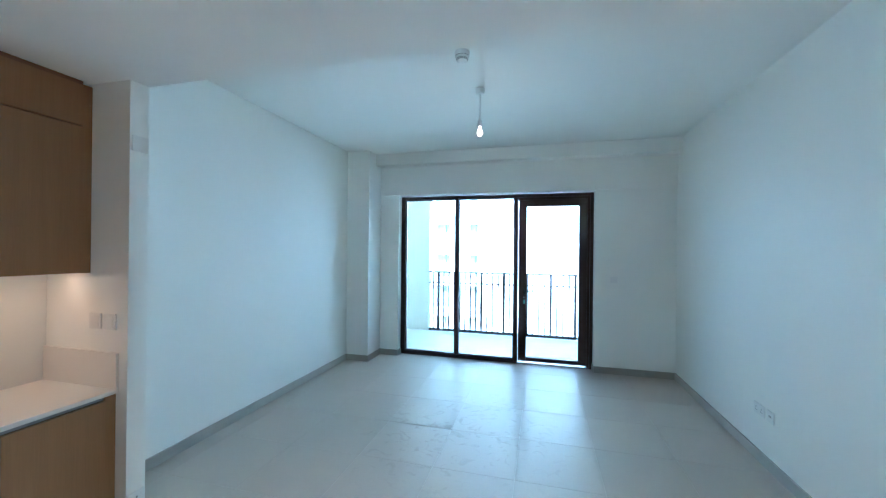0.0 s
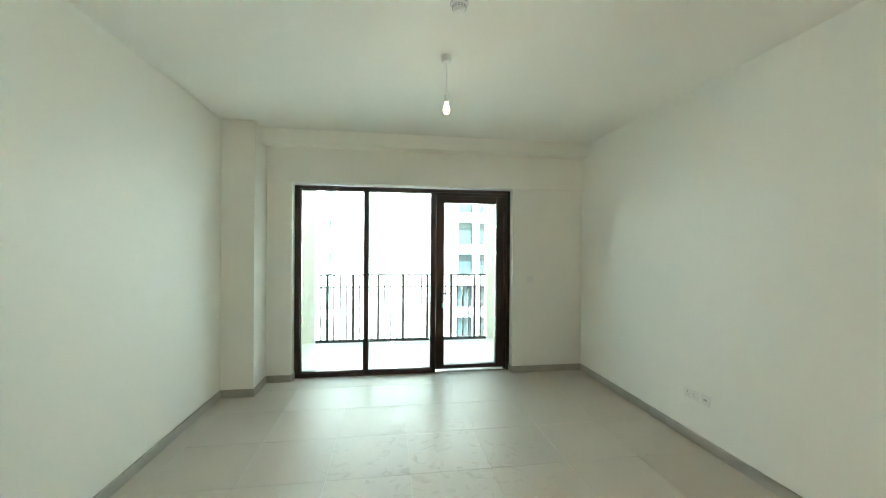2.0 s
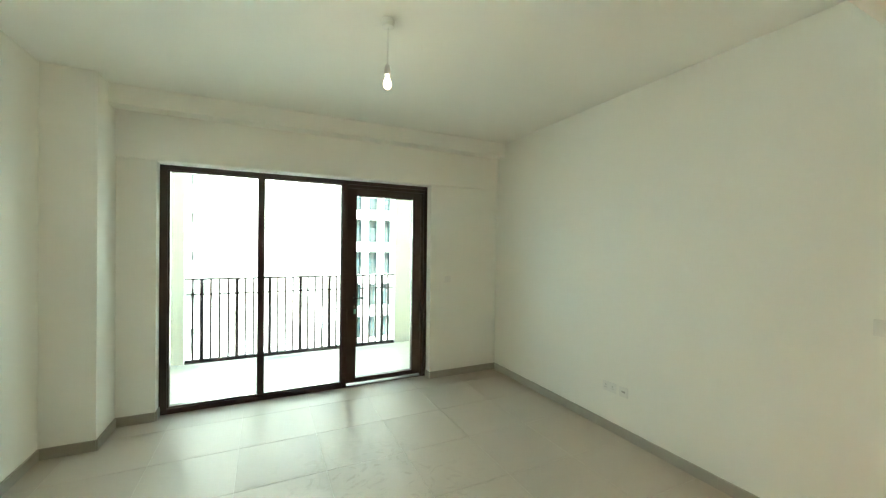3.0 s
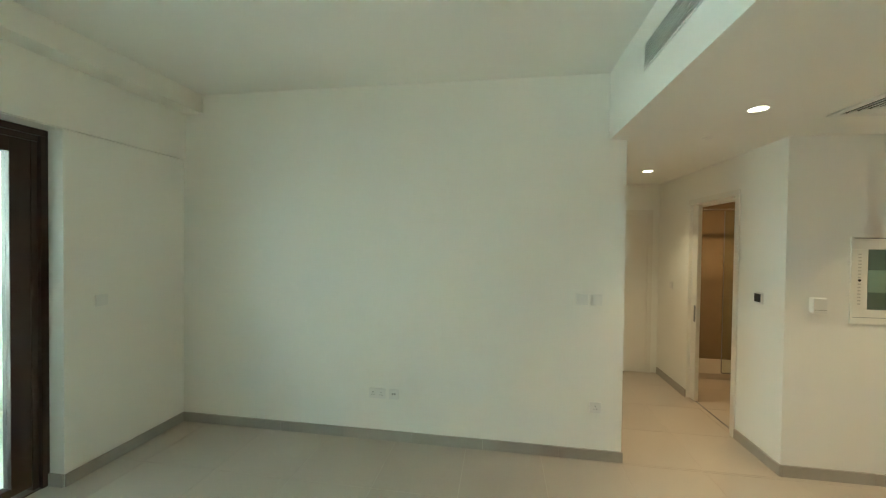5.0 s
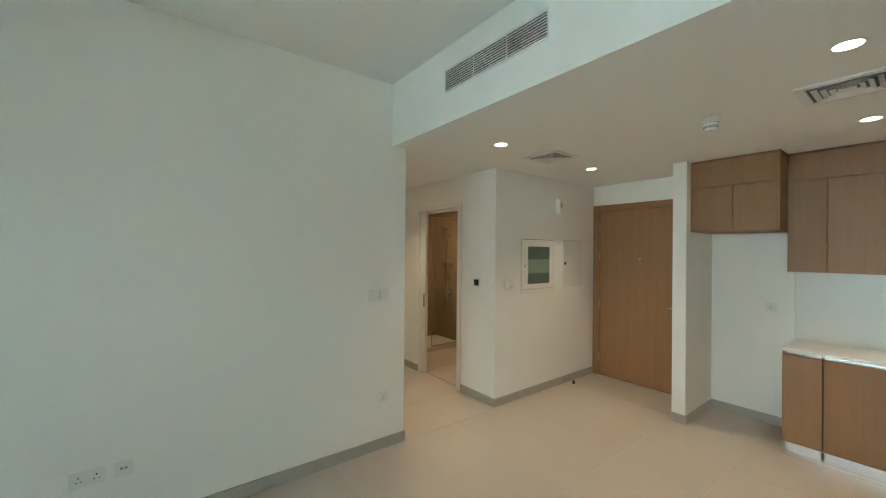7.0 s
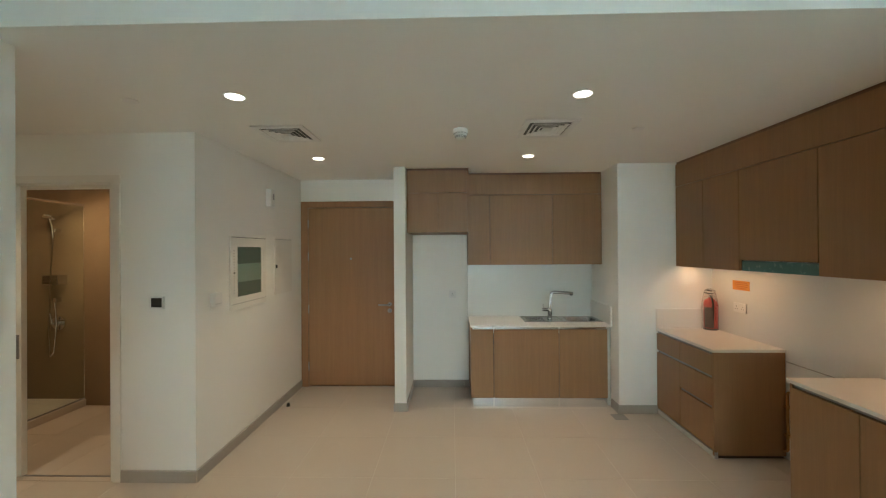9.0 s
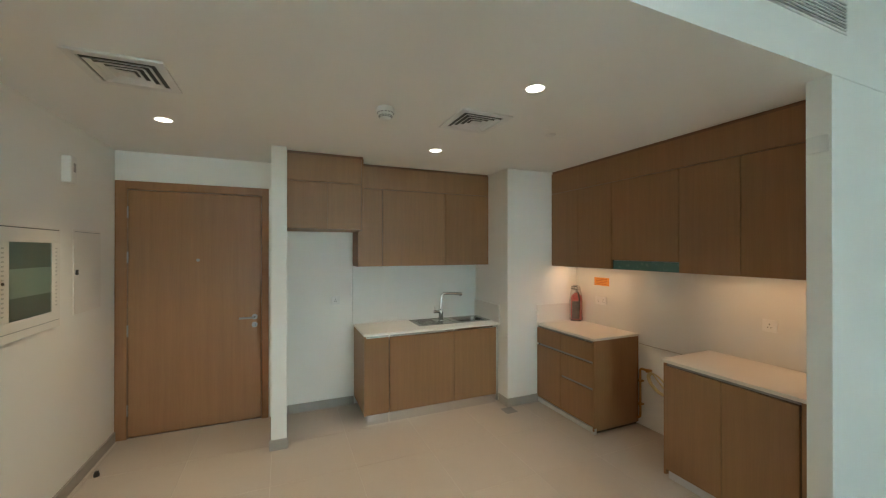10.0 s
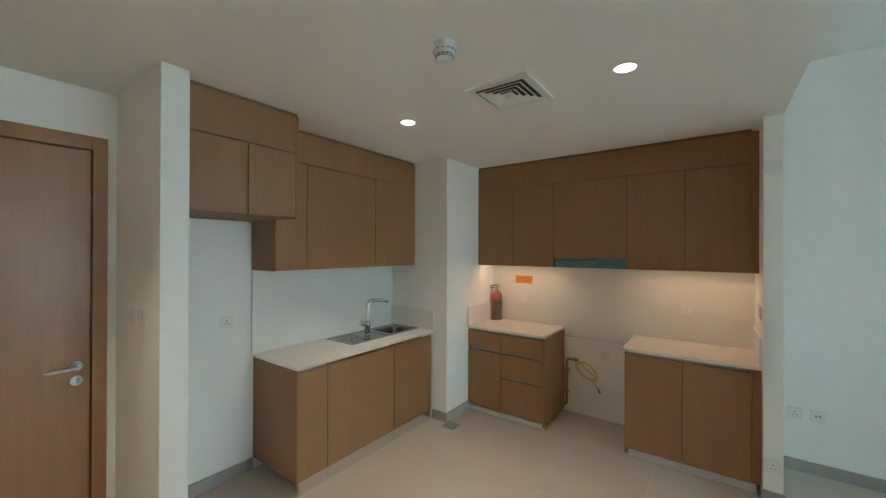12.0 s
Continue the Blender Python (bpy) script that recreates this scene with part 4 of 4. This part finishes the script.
smoke_detector(0.093, 2.39, CEIL)
smoke_detector(0.435, 0.066, SOFF)
for x, y in ((2.34, 0.668), (-0.85, 0.03)):
    t = thing("sprinkler_cover", (x, y, SOFF), "flat white concealed sprinkler cover", "sprinkler", "sprinkler covers")
    part("disc", lathe((x, y, SOFF), [(0.040, 0), (0.040, -0.003), (0.036, -0.006), (0.002, -0.006)]), PLASTIC, t, smooth=True)


def pendant(x, y):
    t = thing("pendant_lamp", (x, y, CEIL), "bare lit bulb on a white cord from a ceiling rose", "pendant lamp")
    part("ceiling_rose", lathe((x, y, CEIL), [(0.040, 0), (0.040, -0.018), (0.036, -0.045), (0.030, -0.048), (0.006, -0.050)]), PLASTIC, t, smooth=True)
    part("cord", tube([(x, y, CEIL - 0.05), (x + 0.001, y, 2.89), (x, y, 2.785)], 0.0035, n=8), PLASTIC, t)
    part("lampholder", lathe((x, y, 2.79), [(0.008, 0), (0.015, -0.006), (0.019, -0.03), (0.020, -0.060)]), PLASTIC, t, smooth=True)
    part("bulb", lathe((x, y, 2.73), [(0.012, 0), (0.013, -0.015), (0.023, -0.042), (0.026, -0.058), (0.022, -0.075), (0.012, -0.086), (0.002, -0.089)]), BULB, t, "lit warm white bulb", True)


pendant(0.122, 3.030)


def grille(x0, x1, z0, z1):
    y = YE
    t = thing("wall_grille", ((x0 + x1) / 2, y, z0), "long white linear air grille with dark slots", "air vent", "linear grilles")
    part("backing", box((x0, x1, y + 0.0005, y + 0.003, z0, z1)), BLACK, t)
    part("frame", box((x0 - 0.012, x1 + 0.012, y + 0.0005, y + 0.006, z0 - 0.012, z0), (x0 - 0.012, x1 + 0.012, y + 0.0005, y + 0.006, z1, z1 + 0.012),
                      (x0 - 0.012, x0, y + 0.0005, y + 0.006, z0, z1), (x1, x1 + 0.012, y + 0.0005, y + 0.006, z0, z1)), PLASTIC, t)
    n = 9
    for k in range(n):
        z = z0 + (k + 0.5) * (z1 - z0) / n
        part("blade", box((x0, x1, y + 0.003, y + 0.010, z - 0.0022, z + 0.0022)), PLASTIC, t)
    for q in (0.33, 0.66):
        xx = x0 + q * (x1 - x0)
        part("divider", box((xx - 0.003, xx + 0.003, y + 0.0031, y + 0.0060, z0, z1)), PLASTIC, t)


grille(0.752, 1.600, 2.762, 2.902)
grille(-1.62, -0.76, 2.770, 2.918)


# ---- hall and bathroom ----
def hall():
    w = thing("hall_cupboard", (4.6, 0.7, 0), "closed white double-door hall cupboard with dark pulls", "cupboard")
    fr = part("frame", box((4.575, 4.599, 0.20, 0.26, 0, 2.19), (4.575, 4.599, 0.26, 1.20, 2.13, 2.19), bevel=0.002), TRIM, w)
    for y0, y1, hy in ((0.263, 0.683, 0.641), (0.687, 1.195, 0.735)):
        d = part("door", box((4.580, 4.599, y0, y1, 0.01, 2.127), bevel=0.002), TRIM, w)
        part("pull", box((4.574, 4.5795, hy - 0.018, hy + 0.018, 0.87, 1.04), bevel=0.003), CHANNEL, d, "dark recessed pull")
    d = thing("door_3", (3.7, 0.05, 0), "white sliding bathroom door pushed almost open", "door", kind="structure")
    leaf = part("door_leaf", box((3.680, 3.789, 0.035, 0.075, 0.006, 2.17), bevel=0.002), TRIM, d)
    part("pull", box((3.692, 3.726, 0.0755, 0.080, 0.88, 1.06), bevel=0.002), CHANNEL, leaf, "dark recessed pull")
    part("architrave", box((2.885, 2.94, 0.1125, 0.125, 0, 2.23), (2.94, 3.79, 0.1125, 0.125, 2.175, 2.23), bevel=0.002), TRIM, d)
    part("jamb_lining", box((2.9405, 2.968, -0.008, 0.112, 0, 2.175), (2.968, 3.79, -0.008, 0.03, 2.15, 2.175)), TRIM, d)
    part("floor_track", box((2.955, 3.79, 0.045, 0.060, 0.0005, 0.003)), CHANNEL, d)


SHIFT.xyz = 0.03, -0.012, 0
hall()
SHIFT.xyz = 0, 0, 0


def bathroom():
    yw, xg = -1.22, 4.52
    s = thing("shower", (4.86, -0.7, 0), "walk-in shower with a pale tray and clear glass screen", "shower")
    part("tray", box((xg - 0.02, 5.198, yw + 0.002, -0.03, 0.0, 0.075), bevel=0.006), TRAY, s)
    g = part("glass_screen", box((xg, xg + 0.008, yw + 0.002, -0.64, 0.087, 2.17)), GLASS, s, "clear glass shower screen")
    g.visible_shadow = False
    part("glass_rail", box((xg - 0.007, xg + 0.015, yw + 0.002, -0.03, 2.171, 2.195), bevel=0.003), CHROME, s)
    part("screen_channel", box((xg - 0.006, xg + 0.014, yw + 0.002, -0.64, 0.0755, 0.0868)), CHANNEL, s)
    part("screen_edge", box((xg - 0.001, xg + 0.009, -0.6398, -0.632, 0.087, 2.17)), CHANNEL, s)
    x, y = 4.80, yw + 0.06
    m = thing("shower_mixer", (x, yw, 0.9), "chrome shower mixer with a hand shower on a hose", "shower mixer")
    part("wall_plate", cyl((x, yw + 0.001, 0.90), (x, yw + 0.016, 0.90), 0.075), CHROME, m, smooth=True)
    part("valve", cyl((x, yw + 0.016, 0.90), (x, y, 0.90), 0.030), CHROME, m, smooth=True)
    part("lever", tube([(x, y, 0.90), (x, y + 0.02, 0.91), (x + 0.01, y + 0.03, 1.02)], 0.010), CHROME, m, smooth=True)
    part("outlet_bracket", box((x - 0.025, x + 0.025, yw + 0.001, y, 1.13, 1.18), bevel=0.006), CHROME, m)
    part("head_bracket", box((x - 0.018, x + 0.018, yw + 0.001, y, 1.89, 1.93), bevel=0.005), CHROME, m)
    part("hand_shower", tube([(x, y + 0.005, 1.83), (x, y + 0.015, 1.95), (x - 0.01, y + 0.05, 2.04)], 0.013, n=10), CHROME, m, smooth=True)
    part("shower_head", lathe((x - 0.012, y + 0.055, 2.045), [(0.014, 0.02), (0.050, 0.004), (0.053, -0.012), (0.040, -0.016)], (0, -0.5, 0.86)), CHROME, m, smooth=True)
    part("hose", tube([(x, y + 0.005, 1.83), (x + 0.02, y + 0.01, 1.5), (x + 0.045, y + 0.01, 0.8), (x + 0.03, y + 0.01, 0.55), (x - 0.01, y + 0.01, 0.60),
                       (x - 0.03, y, 0.9), (x - 0.012, y, 1.13)], 0.007, n=8), CHROME, m, smooth=True)
    k = thing("soap_rack", (x, yw, 1.35), "small chrome wire soap rack on shower wall", "soap rack")
    for z in (1.325, 1.42):
        part("tray", box((x - 0.09, x + 0.09, yw + 0.001, yw + 0.10, z, z + 0.006), bevel=0.002), CHROME, k)
    for q in (-0.087, 0.083):
        part("side_wire", box((x + q, x + q + 0.004, yw + 0.001, yw + 0.10, 1.3312, 1.4198)), CHROME, k)
    part("front_wire", box((x - 0.09, x + 0.09, yw + 0.1002, yw + 0.104, 1.355, 1.361)), CHROME, k)
    d = thing("downlight", (4.1, -0.6, 2.4), "small round lit recessed bathroom downlight", "downlight", "recessed downlights")
    part("trim_ring", lathe((4.1, -0.6, 2.394), [(0.048, 0.006), (0.055, 0.003), (0.054, 0.0), (0.047, 0.001)]), PLASTIC, d)
    part("lens", cyl((4.1, -0.6, 2.3955), (4.1, -0.6, 2.3995), 0.046), LAMP_FACE, d)


bathroom()


# ---- outside ----
def outside():
    structure("ground", box((-2500, 2500, -2500, 2500, -16.2, -16.0)), GROUND, "pale paved courtyard ground far below", "ground")
    structure("lawn", box((-14, 10, 18, 30, -16.0, -15.9)), GREEN, "green courtyard lawn far below", "ground")
    b = thing("apartment_building", (0, 40, -16), "pale rendered apartment block with rows of windows and balconies", "building")
    cols = [(-26, -23.6, 1), (-21, -20, 0), (-17.5, -15.1, 1), (-13.4, -12.2, 0), (-10.8, -9.1, 1), (-7.0, -5.95, 0), (7.1, 8.9, 1), (9.45, 10.6, 1),
            (11.15, 12.1, 0), (13.65, 16.2, 1), (18.6, 19.9, 0), (22.0, 24.5, 1), (28, 30.4, 1)]
    heights = [-15.05 + 3.42 * k for k in range(11)]
    y0 = 40.0
    part("wall", box((-36, 36, y0 + 1.2, y0 + 14, -16, 24.5)), FACADE, b)
    bm = bmesh.new()
    edges = [-36] + [v for c in cols for v in c[:2]] + [36]
    for a, c in zip(edges[::2], edges[1::2]):
        box((a, c, y0, y0 + 1.2, -16, 24.5), bm=bm)
    for x0, x1, _ in cols:
        zs = [-16] + [v for h in heights for v in (h, h + 2.45)] + [24.5]
        for a, c in zip(zs[::2], zs[1::2]):
            box((x0, x1, y0, y0 + 1.2, a, c), bm=bm)
    part("facade", bm, FACADE, b)
    for x0, x1, balcony in cols:
        for h in heights:
            # left-hand columns get the glass lightened for glare
            w = part("window", box((x0, x1, y0 + 1.0, y0 + 1.199, h, h + 2.45)), FACADE_GLASS if x0 > 0 else WASHED_GLASS, b)
            part("window_frame", box((x0 * 0.4 + x1 * 0.6 - 0.05, x0 * 0.4 + x1 * 0.6 + 0.05, y0 + 0.95, y0 + 1.0, h, h + 2.45)), RAIL_PAINT, w)
            if balcony:
                part("balustrade", box((x0, x1, y0 + 0.02, y0 + 0.06, h + 0.85, h + 0.90), *[(x0 + k * 0.14, x0 + k * 0.14 + 0.03, y0 + 0.025, y0 + 0.055, h, h + 0.85)
                                                                                       for k in range(1, int((x1 - x0) / 0.14))]), RAIL_PAINT, b)
    part("parapet", box((-36.2, 36.2, y0 - 0.1, y0 + 14.2, 24.5, 25.3)), FACADE, b)


outside()

# ---- skirting tiles ----


def skirting(name, label, a, b, normal, h=0.086, pitch=0.608, start=0.0):
    """A run of skirting tiles from a to b (x, y), facing normal."""
    run = thing(name, (*a, 0), label, "skirting", kind="structure")
    a, b, n = Vector((*a, 0)), Vector((*b, 0)), Vector((*normal, 0))
    d = (b - a).normalized()
    total, s = (b - a).length, 0.0
    first = start or pitch
    while s < total - 0.004:
        e = min(s + (first if s == 0 else pitch), total)
        p, q = a + d * (s + 0.0008), a + d * (e - 0.0008) + n * 0.013
        part("skirting_tile", box((min(p.x, q.x), max(p.x, q.x), min(p.y, q.y), max(p.y, q.y), 0, h)), SKIRT, run)
        s = e


SKL = "grey porcelain skirting tiles along the wall"
skirting("baseboard_1", SKL, (XR, YN), (XR, 1.225), (-1, 0), start=0.4)
skirting("baseboard_2", SKL, (XR - .01, YN), (1.357, YN), (0, -1))
skirting("baseboard_3", SKL, (-1.470, YN), (-1.768, YN), (0, -1))
skirting("baseboard_4", SKL, (-1.768, YN - .01), (-1.768, 4.725), (1, 0))
skirting("baseboard_5", SKL, (-1.768, 4.735), (XL, 4.735), (0, -1))
skirting("baseboard_6", SKL, (XL, 4.725), (XL, YE), (1, 0))
skirting("baseboard_7", SKL, (-1.49, 1.38), (-1.49, 1.258), (1, 0))
skirting("baseboard_8", SKL, (2.355, 0.10), (2.915, 0.10), (0, 1))
skirting("baseboard_9", SKL, (2.365, 0.10), (2.365, YS), (-1, 0))
skirting("baseboard_10", SKL, (0.975, -1.098), (1.116, -1.098), (0, 1))
skirting("baseboard_11", SKL, (1.106, -1.098), (1.106, YS), (1, 0))
skirting("baseboard_12", SKL, (0.985, -1.098), (0.985, YS), (-1, 0))
skirting("baseboard_13", SKL, (0.975, YS), (0.31, YS), (0, 1))
skirting("baseboard_14", SKL, (-1.18, -1.235), (-1.18, -1.06), (1, 0))
skirting("baseboard_15", SKL, (-1.17, -1.070), (-1.59, -1.070), (0, 1))
skirting("baseboard_16", SKL, (3.82, 0.10), (4.605, 0.10), (0, 1))
skirting("baseboard_17", SKL, (1.357, YN), (1.357, 5.275), (-1, 0))
skirting("baseboard_18", SKL, (-1.470, YN), (-1.470, 5.275), (1, 0))

# ---- floor tiles ----
TP, TX, TY = 0.608, -0.118, 3.070
TILE_MESH = {}
tiles = thing("floor_tiles", (0, 0, 0), "large square grey-beige porcelain floor tiles with pale joints", "floor", kind="structure")
for rx0, rx1, ry0, ry1 in ((-2.13, 2.335, -1.80, 5.36), (2.335, 4.63, 0.10, 1.24), (2.335, 5.20, -1.22, 0.10)):
    for i in range(-5, 12):
        for j in range(-10, 7):
            x0, x1 = max(TX + i * TP, rx0), min(TX + (i + 1) * TP, rx1)
            y0, y1 = max(TY + j * TP, ry0), min(TY + (j + 1) * TP, ry1)
            w, d = round(x1 - x0, 4), round(y1 - y0, 4)
            if w < 0.01 or d < 0.01:
                continue
            if (w, d) not in TILE_MESH:
                bm = bmesh.new()
                g = 0.0013
                box((-w / 2 + g, w / 2 - g, -d / 2 + g, d / 2 - g, -0.009, 0.0), bm=bm)
                top = [e for e in bm.edges if all(abs(v.co.z) < 1e-6 for v in e.verts)]
                bmesh.ops.bevel(bm, geom=top, offset=0.0008, segments=1, affect='EDGES')
                me = bpy.data.meshes.new("floor_tile")
                bm.to_mesh(me)
                bm.free()
                me.materials.append(TILE)
                TILE_MESH[(w, d)] = me
            o = new("floor_tile", TILE_MESH[(w, d)])
            o.location = ((x0 + x1) / 2, (y0 + y1) / 2, 0)
            o.parent = tiles
